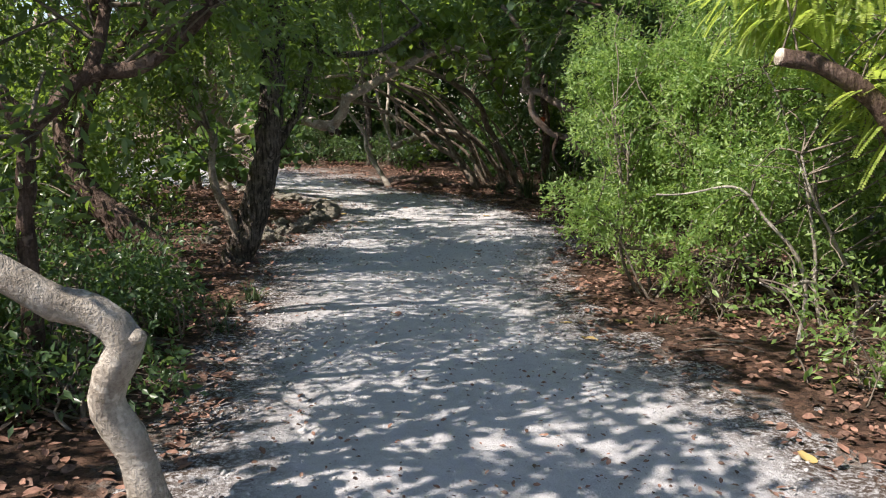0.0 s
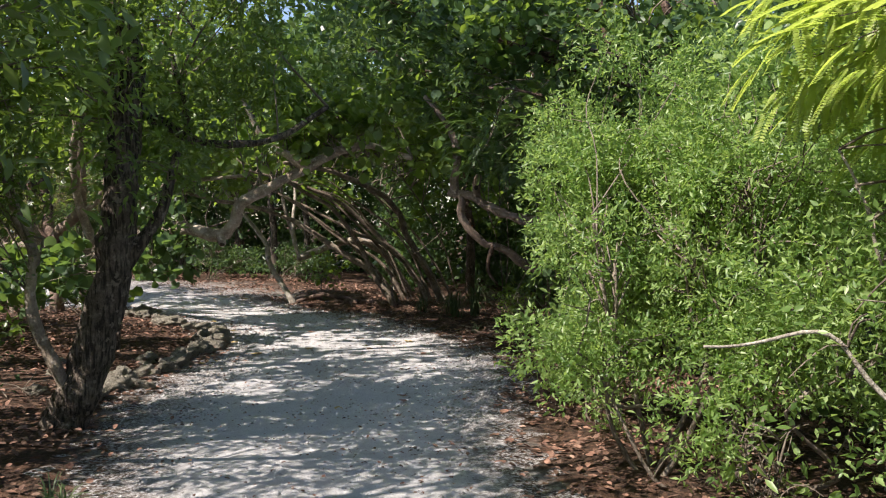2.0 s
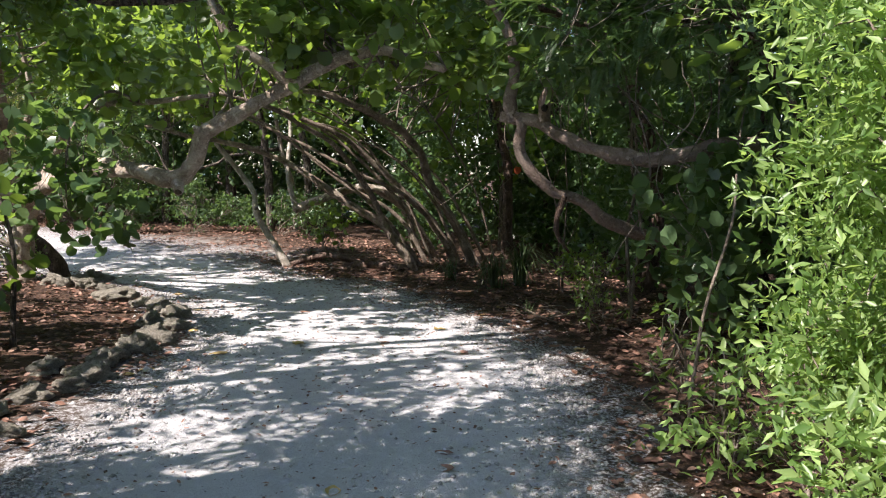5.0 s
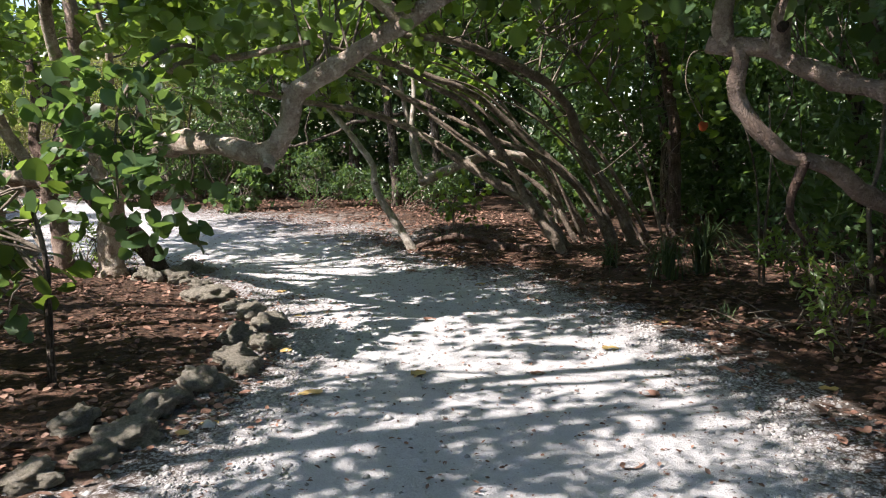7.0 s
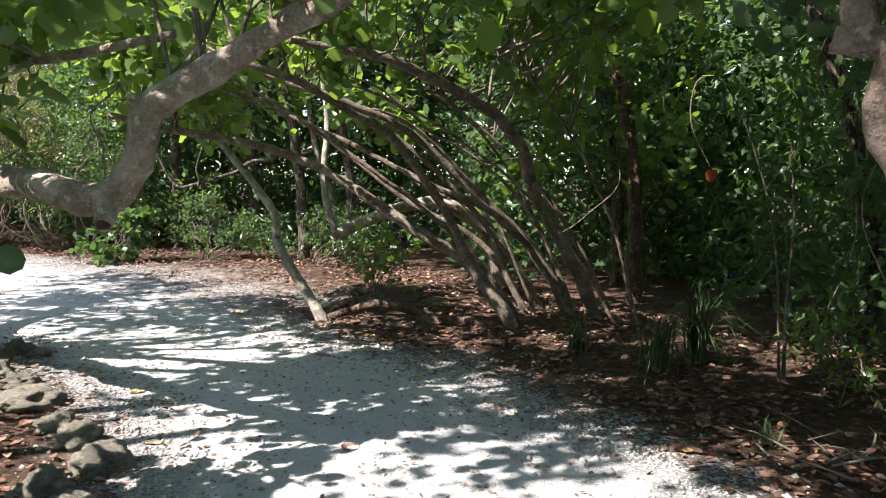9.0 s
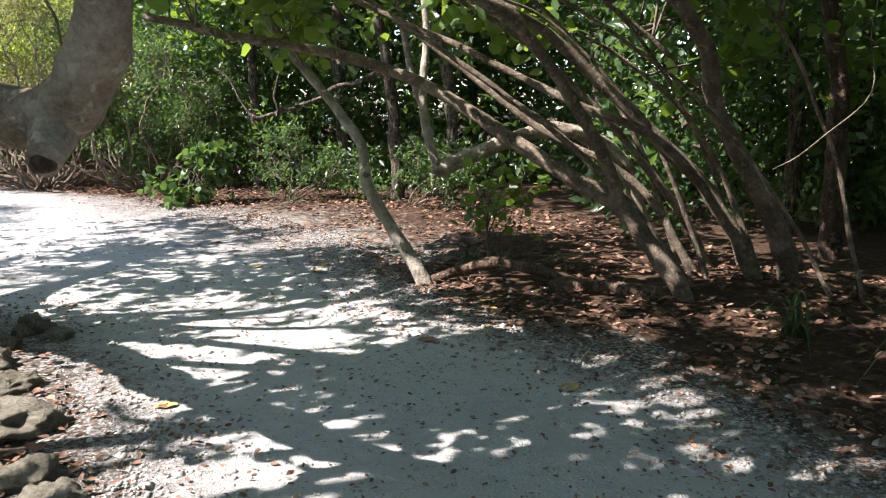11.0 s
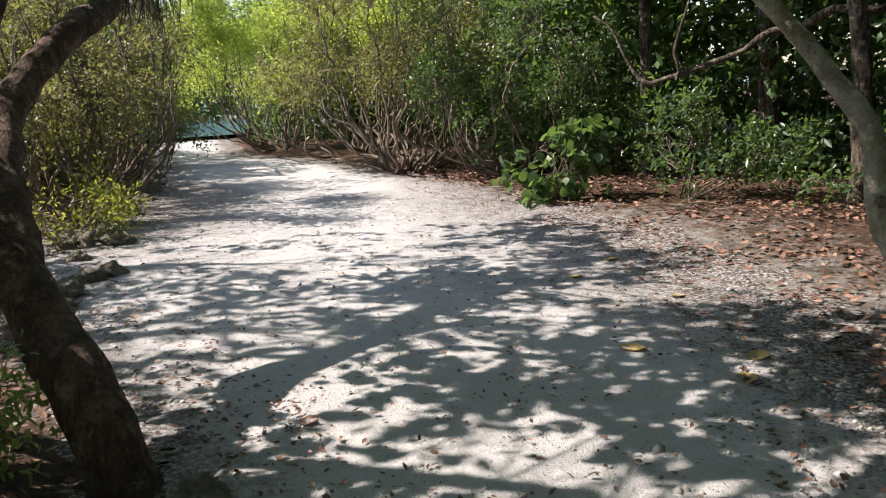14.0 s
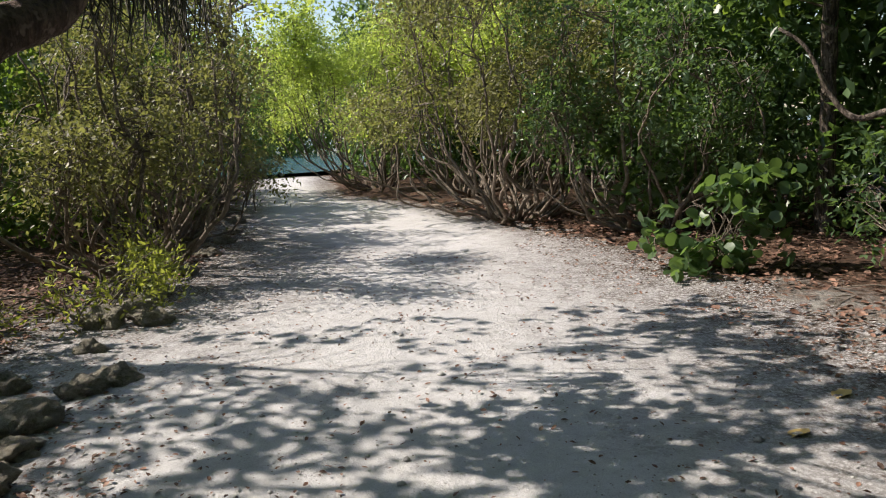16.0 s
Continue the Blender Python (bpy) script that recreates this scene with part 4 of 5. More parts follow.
def feathery_tree():
    """Sawn-off limb and feathery compound leaves hanging into the light."""
    t = thing("lead_tree", (3.1, 4.7, ground_at(3.1, 4.7)), "small tree with a sawn-off limb and feathery yellow-green leaves", "tree")
    main = [(3.15, 4.75, -0.1), (3.05, 4.7, 0.7), (2.80, 4.65, 1.2), (2.55, 4.6, 1.5), (2.35, 4.6, 1.69), (2.11, 4.6, 1.81), (1.88, 4.58, 1.85)]
    stem = branch("trunk", t, main, 0.07, 0.052, BARK_RED, sides=12, lump=0.15, flare=0.3, seed=140)
    branch("sawn_end", stem, [(1.885, 4.58, 1.85), (1.868, 4.578, 1.852)], 0.05, 0.047, WOOD_CUT, "pale sawn end of the limb", sides=12, lump=0.03, seed=141)
    up = [(2.6, 4.6, 1.45), (2.75, 4.8, 2.1), (2.6, 5.0, 2.8), (2.3, 5.2, 3.2)]
    branch("limb", t, up, 0.04, 0.015, BARK_RED, sides=8, seed=142)
    base = compound_leaves(t, 143, [(2.35, 4.9, 2.35, 0.7, 0.55, 0.4), (2.8, 4.7, 1.9, 0.55, 0.5, 0.7), (2.3, 5.7, 2.45, 0.5, 0.45, 0.4), (2.75, 5.5, 2.2, 0.5, 0.4, 0.6), (2.5, 5.4, 2.9, 0.8, 0.6, 0.45), (2.1, 5.4, 2.65, 0.5, 0.4, 0.3), (3.0, 5.7, 2.8, 0.5, 0.5, 0.5)], 820, LEAF_FEATHER)
    twigs_to("twig_mass", t, 144, [main, up], base, 60, BARK_TWIG, 0.006)


def low_shrub(at, blobs, n, seed, label, mat=LEAF_FRESH, size=0.07, shape=LANCE, m=7, length=0.22, stems=6, r=0.012, gaps=-0.15):
    x, y = at
    z = ground_at(x, y)
    t = thing("shrub", (x, y, z), label, "shrub")
    rng = np.random.default_rng(seed)
    sk = []
    for i in range(stems):
        b = blobs[i % len(blobs)]
        top = np.array(b[:3]) + rng.normal(0, 0.3, 3) * np.array(b[3:6])
        q = np.array([x + rng.normal(0, 0.07), y + rng.normal(0, 0.07), z - 0.06])
        sk.append([q, q + (top - q) * 0.3 + rng.normal(0, 0.06, 3), q + (top - q) * 0.65 + rng.normal(0, 0.09, 3), top])
        branch("stem", t, sk[-1], r * rng.uniform(0.8, 1.4), r * 0.4, BARK_TWIG, sides=6, seed=seed + i, step=0.1)
    _, p = crown("crown", t, seed, blobs, n, length, m, size, mat, shape, gaps=gaps, grain=1.8, floor=z + 0.06, hollow=0.4, up=0.6, puff=0.16, per=20)
    twigs_to("twig_mass", t, seed + 1, sk, p, 40, BARK_TWIG, 0.006)
    return t


for i, (x, y, n) in enumerate([(2.0, 10.3, 60), (2.5, 9.6, 80), (1.9, 9.2, 50), (2.3, 12.9, 60), (2.6, 14.6, 70), (2.2, 6.1, 60), (2.5, 4.3, 70)]):
    low_shrub((x, y), [(x, y, 0.25, 0.25, 0.25, 0.28)], n, 160 + 3 * i, "young seedling with fresh green leaves in leaf litter", LEAF_GRAPE if i < 5 else LEAF_FRESH, 0.085, LANCE, 5, 0.15, 3, 0.006)
bright_shrub()
twiggy_shrub()
feathery_tree()
shaded_feathery_tree()
low_shrub((2.1, 8.5), [(1.85, 8.4, 0.5, 0.42, 0.42, 0.5), (2.25, 8.5, 0.8, 0.45, 0.45, 0.45), (1.75, 8.0, 0.15, 0.3, 0.3, 0.25)], 900, 150, "young shrub with pale green pointed leaves in sunlight")


# ---- shrubs round the far bend ----
def fan_shrub(at, height, spread, n, seed, label, mat=LEAF_YELLOW, stems=30, lean=(0, 0), size=0.05, clear=0.4, twigs=260):
    """Many bare stems fanning from one foot below a feathery crown."""
    x, y = at
    z = ground_at(x, y)
    t = thing("shrub", (x, y, z), label, "shrub")
    rng = np.random.default_rng(seed)
    sk, blobs = [], []
    for i in range(stems):
        a = rng.uniform(0, 2 * math.pi)
        out = spread * rng.uniform(0.35, 1.0)
        top = np.array([x + out * math.cos(a) + lean[0], y + out * math.sin(a) + lean[1], z + height * rng.uniform(0.3, 0.95) * (1.1 - 0.4 * out / spread)])
        q = np.array([x + 0.12 * math.cos(a), y + 0.12 * math.sin(a), z - 0.1])
        sk.append([q, q + (top - q) * np.array([0.5, 0.5, 0.17]) + rng.normal(0, 0.06, 3), q + (top - q) * np.array([0.85, 0.85, 0.5]) + rng.normal(0, 0.2, 3), top])
        branch("stem", t, sk[-1], rng.uniform(0.018, 0.04), 0.008, BARK_TRUNK if rng.random() < 0.5 else BARK_TWIG, sides=6, seed=seed + i, step=0.12, wander=0.17)
        r = rng.uniform(0.35, 0.6) * spread * 0.55
        blobs.append((*top, r, r, r * 0.8))
    _, p = crown("crown", t, seed, blobs, n, 0.3, 10, size, mat, OVAL, gaps=-0.2, grain=1.2, hollow=0.3, floor=z + clear, puff=0.3, per=22)
    twigs_to("twig_mass", t, seed + 1, sk, p, twigs, BARK_TWIG, 0.008)
    return t


fan_shrub((-9.25, 25.9), 4.6, 2.3, 5600, 200, "wide shrub with fanning bare grey stems and olive crown", LEAF_DRY, 44, (-0.2, 0.3), 0.075, 1.15, 420)
fan_shrub((-6.9, 25.4), 3.4, 1.5, 1900, 1900, "brown twiggy shrub merging into the wood", LEAF_DEEP, 26, size=0.07, clear=0.8, twigs=320)
fan_shrub((-12.0, 28.4), 5.0, 2.3, 5200, 230, "yellow-green shrub in full sun at the path's bend", LEAF_FEATHER, 30, size=0.08, clear=1.3, twigs=320)
fan_shrub((-15.4, 29.4), 4.6, 2.1, 4200, 260, "tall twiggy shrub leaning towards the path", LEAF_FEATHER, 30, (-0.6, -0.2), 0.075, 1.1, 320)
fan_shrub((-19.6, 33.6), 3.4, 1.6, 1800, 290, "far twiggy shrub beside the path", LEAF_OLIVE)
fan_shrub((-10.5, 20.5), 3.6, 1.4, 1900, 320, "slender-stemmed shrub with sparse yellow-green leaves", LEAF_DRY, stems=24, lean=(0.1, 0.2), size=0.065, clear=0.75, twigs=560)
fan_shrub((-12.6, 22.2), 3.8, 1.5, 2200, 350, "bushy shrub crowding the path edge", LEAF_DRY, stems=24, size=0.07, clear=0.7, twigs=560)
fan_shrub((-15.6, 24.6), 3.4, 1.4, 2600, 380, "dark rounded shrub at the turn of the path", LEAF_DEEP, stems=16)
low_shrub((-5.3, 23.3), [(-5.6, 23.15, 0.08, 0.42, 0.3, 0.25), (-5.25, 23.3, 0.36, 0.42, 0.3, 0.28)], 230, 410, "low sea grape seedling with shiny round leaves", LEAF_DEEP, 0.11, ROUND, 6)
low_shrub((-4.0, 23.6), [(-3.9, 23.5, 0.5, 0.8, 0.5, 0.5), (-3.0, 23.4, 0.35, 0.7, 0.5, 0.35)], 420, 420, "low dark green undergrowth in shade", LEAF_DEEP, 0.08, OVAL, 8)
low_shrub((-2.0, 22.8), [(-2.0, 22.7, 0.5, 0.8, 0.5, 0.5), (-1.2, 22.4, 0.4, 0.6, 0.5, 0.4)], 420, 430, "low dark green undergrowth in shade", LEAF_DEEP, 0.08, OVAL, 8)
low_shrub((-9.0, 19.2), [(-8.9, 19.5, 0.15, 0.5, 0.4, 0.22), (-9.6, 19.9, 0.2, 0.6, 0.4, 0.3), (-9.3, 18.9, 0.1, 0.5, 0.5, 0.2)], 420, 440, "patch of low bright weeds behind the border rocks", LEAF_YELLOW, 0.06, LANCE, 6, 0.18)
low_shrub((-4.75, 15.95), [(-4.7, 15.95, 0.12, 0.35, 0.3, 0.22)], 150, 450, "low bright green weeds at a tree foot", LEAF_FRESH, 0.06, LANCE, 6, 0.18)


# ---- canopy and thicket ----
def canopy_tree(at, height, blobs, n, seed, label, mat=LEAF_GRAPE, size=0.105, lean=(0, 0), r=0.10, gaps=-0.05, bark=BARK_GRAPE, keep=None):
    x, y = at
    z = ground_at(x, y)
    t = thing("canopy_tree", (x, y, z), label, "tree", "canopy trees")
    rng = np.random.default_rng(seed)
    top = (x + lean[0], y + lean[1], height)
    main = [(x, y, z - 0.25), (x + 0.1 * lean[0] + rng.normal(0, 0.08), y + 0.15 * lean[1], 0.3 * height), (x + 0.45 * lean[0] + rng.normal(0, 0.12), y + 0.5 * lean[1], 0.65 * height), top]
    branch("trunk", t, main, r, r * 0.55, bark, sides=10, lump=0.15, flare=0.4, seed=seed, wander=0.03)
    sk = [main]
    for i, b in enumerate(blobs):
        f = np.array(main[2]) + (np.array(top) - np.array(main[2])) * rng.uniform(0, 0.9)
        e = np.array(b[:3])
        sk.append([f, f + (e - f) * 0.5 + rng.normal(0, 0.12, 3), e])
        branch("limb", t, sk[-1], r * 0.5, 0.015, bark, sides=8, seed=seed + i + 1, wander=0.03)
    _, p = crown("crown", t, seed, blobs, n, 0.32, 6, size, mat, ROUND_LOW, gaps=gaps, grain=1.9, hollow=0.2, keep=keep, puff=0.3, per=8)
    twigs_to("twig_mass", t, seed + 1, sk, p, 50, BARK_TWIG, 0.012)
    return t


# left of the path, between it and the sun
for i, (x, y, h, lx, ly, n) in enumerate([(-4.2, -1.2, 4.0, 1.0, 0.2, 420), (-4.6, 1.6, 4.2, 1.2, 0.3, 360), (-4.8, 4.6, 4.2, 1.3, 0.3, 190), (-5.0, 7.6, 4.4, 0.3, 0.0, 460), (-5.2, 10.6, 4.5, 0.6, -0.6, 430), (-5.6, 13.2, 4.6, 1.6, 0.3, 80),
                                          (-7.6, 14.2, 4.6, 0.8, 0.3, 45), (-9.6, 15.2, 4.5, 0.6, 0.8, 380), (-11.4, 16.8, 4.4, 0.6, 0.4, 380)]):
    canopy_tree((x, y), h, [(x + lx, y + ly, h, 1.6, 1.5, 0.6), (x + lx + 1.2, y + ly + 0.5, h - 0.3, 1.2, 1.2, 0.45), (x - 0.2, y + ly, h - 0.9, 1.3, 1.4, 0.8)], n, 500 + 10 * i,
                "spreading sea grape tree shading the path", lean=(lx, ly), gaps=-0.1)
# over the path in the middle and beyond
for i, (x, y, h, lx, ly, n) in enumerate([(5.2, 11.4, 4.2, -1.9, 0.4, 650), (4.6, 13.8, 4.4, -1.9, 0.2, 650), (4.2, 16.9, 4.6, -1.7, 0.3, 700), (2.6, 20.6, 4.6, -1.0, -0.3, 800), (-1.4, 23.4, 4.4, -0.3, -0.8, 900), (-5.0, 25.4, 4.2, -0.4, -0.5, 800), (5.4, 13.0, 4.8, -0.3, 0.3, 600)]):
    canopy_tree((x, y), h, [(x + lx, y + ly, h, 1.7, 1.6, 0.7), (x + 1.6 * lx, y + ly - 0.4, h - 0.5, 1.2, 1.2, 0.5), (x, y, h - 1.2, 1.3, 1.3, 1.0)], n, 600 + 10 * i,
                "broad-leaved tree arching over the shaded path", lean=(lx, ly), bark=BARK_DARK)
# tall crowns added out of view so that shade falls on the lower boughs and the far side of the path
for i, (x, y, h, lx, ly, n) in enumerate([(-6.6, 8.6, 6.5, 1.8, 0.4, 440), (-6.8, 11.8, 6.6, 2.0, 0.4, 760)]):
    canopy_tree((x, y), h, [(x + lx, y + ly, h, 1.9, 1.7, 0.7), (x + lx + 1.7, y + ly + 0.4, h - 0.2, 1.5, 1.6, 0.6)], n, 1700 + 10 * i,
                "tall sea grape tree with an unseen crown added to cast shade", lean=(lx, ly), gaps=-0.05, size=0.12)
# two more unseen crowns (seeds 1730 and 1740) added to shade the right-hand boughs
canopy_tree((-5.6, 6.9), 6.2, [(-1.5, 8.5, 6.4, 1.1, 1.0, 0.4), (-0.6, 9.3, 6.3, 1.1, 1.0, 0.4)], 480, 1730, "tall sea grape tree with an unseen crown added to cast shade", size=0.12, lean=(2.2, 0.7), gaps=-0.1)
canopy_tree((-17.0, 26.0), 4.4, [(-15.4, 26.6, 4.2, 1.5, 1.3, 0.6), (-16.8, 28.2, 4.6, 1.5, 1.4, 0.7), (-15.0, 25.0, 3.6, 1.0, 1.0, 0.6)], 420, 1790, "yellow-green tree leaning over the far end of the path", LEAF_FEATHER, 0.09, (1.0, 0.5), 0.09)
canopy_tree((-6.0, 9.9), 6.2, [(-2.3, 10.0, 6.3, 1.4, 1.4, 0.5), (-0.9, 11.3, 6.5, 1.4, 1.4, 0.5), (-1.6, 10.6, 6.2, 1.0, 1.0, 0.4)], 760, 1740, "tall sea grape tree with an unseen crown added to cast shade", size=0.12, lean=(2.2, 0.2), gaps=-0.1)
# crown above the bend, added out of view to shade the wood's edge
canopy_tree((-2.2, 23.6), 5.9, [(-4.1, 19.6, 6.3, 1.4, 1.4, 0.5), (-5.6, 20.9, 6.3, 1.5, 1.4, 0.5), (-6.6, 22.6, 6.2, 1.4, 1.3, 0.5), (-3.6, 22.2, 5.8, 1.4, 1.4, 0.6)], 900, 1760, "tall broad-leaved tree with an unseen crown added to shade the bend", size=0.12, lean=(-1.2, -1.4), gaps=-0.1, bark=BARK_DARK)
# crowns meeting above the middle of the path, their shade put into the darker LEAF_DEEP
for i, (x, y, h, lx, ly, n) in enumerate([(4.6, 11.6, 4.3, -3.3, 0.8, 1150), (3.6, 15.2, 4.5, -3.0, 0.4, 1150), (2.4, 19.0, 4.8, -2.4, -0.6, 1000), (4.2, 13.2, 5.0, -3.4, 0.6, 600)]):
    canopy_tree((x, y), h, [(x + lx, y + ly, h - 0.2, 1.7, 1.4, 0.6), (x + 0.6 * lx, y + 0.6 * ly, h - 0.6, 1.4, 1.3, 0.6), (x + 1.3 * lx, y + ly + 0.6, h + 0.2, 1.3, 1.2, 0.5)], n, 1600 + 10 * i,
                "sea grape whose crown closes over the path", LEAF_DEEP, 0.115, lean=(0.25 * lx, 0.25 * ly), bark=BARK_RED)
canopy_tree((4.4, 7.8), 2.9, [(3.9, 8.2, 2.6, 1.2, 1.1, 0.5), (4.6, 7.4, 2.3, 1.1, 1.1, 0.7), (4.6, 8.4, 2.0, 0.9, 0.9, 0.6)], 1150, 1750, "bright leafy tree in full sun behind the shrub", LEAF_FRESH, 0.085, (-0.3, 0.2), 0.07, -0.25)
# the wood behind
for i, (x, y, h) in enumerate([(8.2, 3.0, 3.6), (7.0, 11.5, 5.6), (6.8, 15.5, 5.8), (5.8, 19.8, 5.8), (3.2, 24.4, 5.8), (-1.2, 27.4, 5.8), (-5.6, 28.8, 5.6), (-9.6, 31.2, 5.4), (-3.4, 25.6, 7.0), (0.8, 23.8, 7.2), (-7.0, 30.4, 7.0), (3.8, 21.8, 7.0), (-9.6, 4.0, 4.6), (-10.2, 9.0, 4.6), (7.2, -1.5, 5.2), (-7.6, -1.5, 5.0)]):
    canopy_tree((x, y), h, [(x, y, h, 2.1, 2.1, 0.8), (x - 0.8, y + 0.5, h - 1.4, 1.8, 1.9, 1.0), (x + 0.6, y - 0.6, h - 2.6, 1.6, 1.8, 1.0)], 900, 1200 + 10 * i,
                "tall broad-leaved tree in the dense wood", LEAF_DEEP, 0.17, (0.2, 0.1), 0.13, -0.25, BARK_DARK)


def thicket(name, seed, boxes, n, size, label, mat=LEAF_DEEP, gaps=-0.2):
    """The tangle of leaves behind the nearer plants."""
    rng = np.random.default_rng(seed)
    b = np.array(boxes, float)
    vol = np.prod(b[:, 3:] - b[:, :3], axis=1)
    pick = rng.choice(len(b), n, p=vol / vol.sum())
    p = b[pick, :3] + rng.uniform(0, 1, (n, 3)) * (b[pick, 3:] - b[pick, :3])
    ok = (inside(p[:, 0], p[:, 1]) < -0.8) & np.array([noise.noise(Vector(q) * 0.8) > gaps for q in p])
    p = p[ok]
    v, f = sprigs(rng, p, rng.normal(0, 1, p.shape) + np.array([0, 0, 0.3]), 0.35, 8, size, OVAL, 0.5)
    return tagged(new(name, mesh_of(name, v, f, mat)), label, "thicket", kind="stuff")


thicket("thicket", 700, [(3.3, -4, 0, 6.6, 27, 3.8), (0.5, 20.0, 0, 6, 26, 4.0)], 15000, 0.17, "dense dark undergrowth filling the shaded side of the path", gaps=-0.45)
thicket("thicket", 710, [(-9.5, -4, 0, -4.9, 14.5, 1.9), (-4.9, 9.5, 0.1, -4.0, 12.5, 0.5)], 8000, 0.14, "tangled green undergrowth behind the border trees", LEAF_OLIVE, -0.3)
thicket("thicket", 720, [(-8.0, 25.0, 0, 2, 31, 5.6), (-20, 31.0, 0, -8, 36, 4.8)], 17500, 0.18, "dense green wood behind the bend of the path", LEAF_DEEP, -0.45)
thicket("thicket", 730, [(-22, 16, 0, -13.2, 28, 3.0), (-22, 18, 3.0, -14.5, 27, 4.4), (-12.0, 13.5, 0, -8.2, 18.6, 1.8), (-12.0, 13.5, 1.8, -10.0, 17.0, 3.4)], 12500, 0.16, "green scrub on the seaward side of the path", LEAF_OLIVE, -0.3)

thicket("thicket", 740, [(-21.5, 35, 0, -17, 44, 4.2), (-29, 20, 0, -22, 27.5, 3.6), (-52, 40, 0, -36, 56, 6.5)], 8500, 0.3, "distant green scrub where the path ends", LEAF_OLIVE, -0.3)

# low plants under the first trees
for i, (x, y, hz, n) in enumerate([(-2.3, 5.2, 0.28, 260), (-1.95, 4.35, 0.32, 260), (-2.75, 4.2, 0.5, 340), (-2.0, 5.9, 0.2, 200), (-3.3, 5.4, 0.7, 380), (-2.9, 7.9, 0.3, 220), (-2.3, 3.4, 0.45, 360), (-1.75, 3.6, 0.3, 260), (-3.2, 3.6, 0.7, 380), (-1.85, 4.9, 0.25, 240), (-3.4, 6.4, 0.6, 320)]):
    low_shrub((x, y), [(x, y, hz * 0.6, 0.42, 0.42, hz * 0.7), (x - 0.3, y + 0.3, hz, 0.4, 0.4, 0.3)], n, 460 + 4 * i, "low dark green bush with small leaves under the trees", LEAF_DEEP, 0.06, OVAL, 8, 0.2)


def hanging_moss(x, y, z, ln, seed):
    """Grey-brown strands hanging from a bough."""
    rng = np.random.default_rng(seed)
    lines = []
    for i in range(60):
        q = np.array([x + rng.normal(0, 0.09), y + rng.normal(0, 0.09), z + rng.uniform(-0.1, 0.15)])
        l = ln * rng.uniform(0.3, 1.0)
        lines.append(([q, q + np.array([rng.normal(0, 0.03), rng.normal(0, 0.03), -0.5 * l]), q + np.array([rng.normal(0, 0.05), rng.normal(0, 0.05), -l])], 0.010, 0.003))
    t = thing("hanging_moss", (x, y, z), "dark clump of moss strands hanging from a bough", "moss")
    many_tubes("strand", t, lines, MOSS, 3)


for i, (x, y, z, l) in enumerate([(-6.9, 19.0, 2.35, 0.6), (-6.5, 18.6, 2.2, 0.45), (-7.3, 19.5, 2.5, 0.5), (-6.2, 18.2, 2.1, 0.35)]):
    hanging_moss(x, y, z, l, 480 + i)


# ---- rocks ----
def rock_mesh(seed):
    bm = bmesh.new()
    bmesh.ops.create_icosphere(bm, subdivisions=4, radius=1.0)
    r = random.Random(seed)
    off = Vector((r.uniform(0, 50), r.uniform(0, 50), r.uniform(0, 50)))
    for v in bm.verts:
        d = v.co.normalized()
        big = noise.noise(d * 1.1 + off) * 0.5 + noise.noise(d * 2.6 + off) * 0.3
        cell = noise.voronoi(d * 3.5 + off)[0][0]
        fine = noise.noise(d * 6.0 + off) * 0.13 + noise.noise(d * 14.0 + off) * 0.06
        v.co = d * (0.85 + big + fine - 0.16 * max(0.0, 0.35 - cell) / 0.35)
        v.co.z = max(v.co.z, -0.45)
    me = bpy.data.meshes.new("rock")
    bm.to_mesh(me)
    bm.free()
    me.polygons.foreach_set("use_smooth", np.ones(len(me.polygons), bool))
    me.materials.append(STONE)
    return me


ROCKS = [rock_mesh(i) for i in range(9)]


def rock(x, y, s, seed, flat=0.7):
    r = random.Random(seed)
    ob = new("rock", ROCKS[seed % len(ROCKS)])
    ob.matrix_world = pose(x, y, ground_at(x, y) + 0.25 * s * flat, 0, 0, r.uniform(0, 360)) @ Matrix.Diagonal((s * r.uniform(0.85, 1.3), s * r.uniform(0.75, 1.05), s * flat * r.uniform(0.8, 1.15), 1))
    return tagged(ob, "pitted grey limestone rock edging the sand path", "rock", "border rocks")


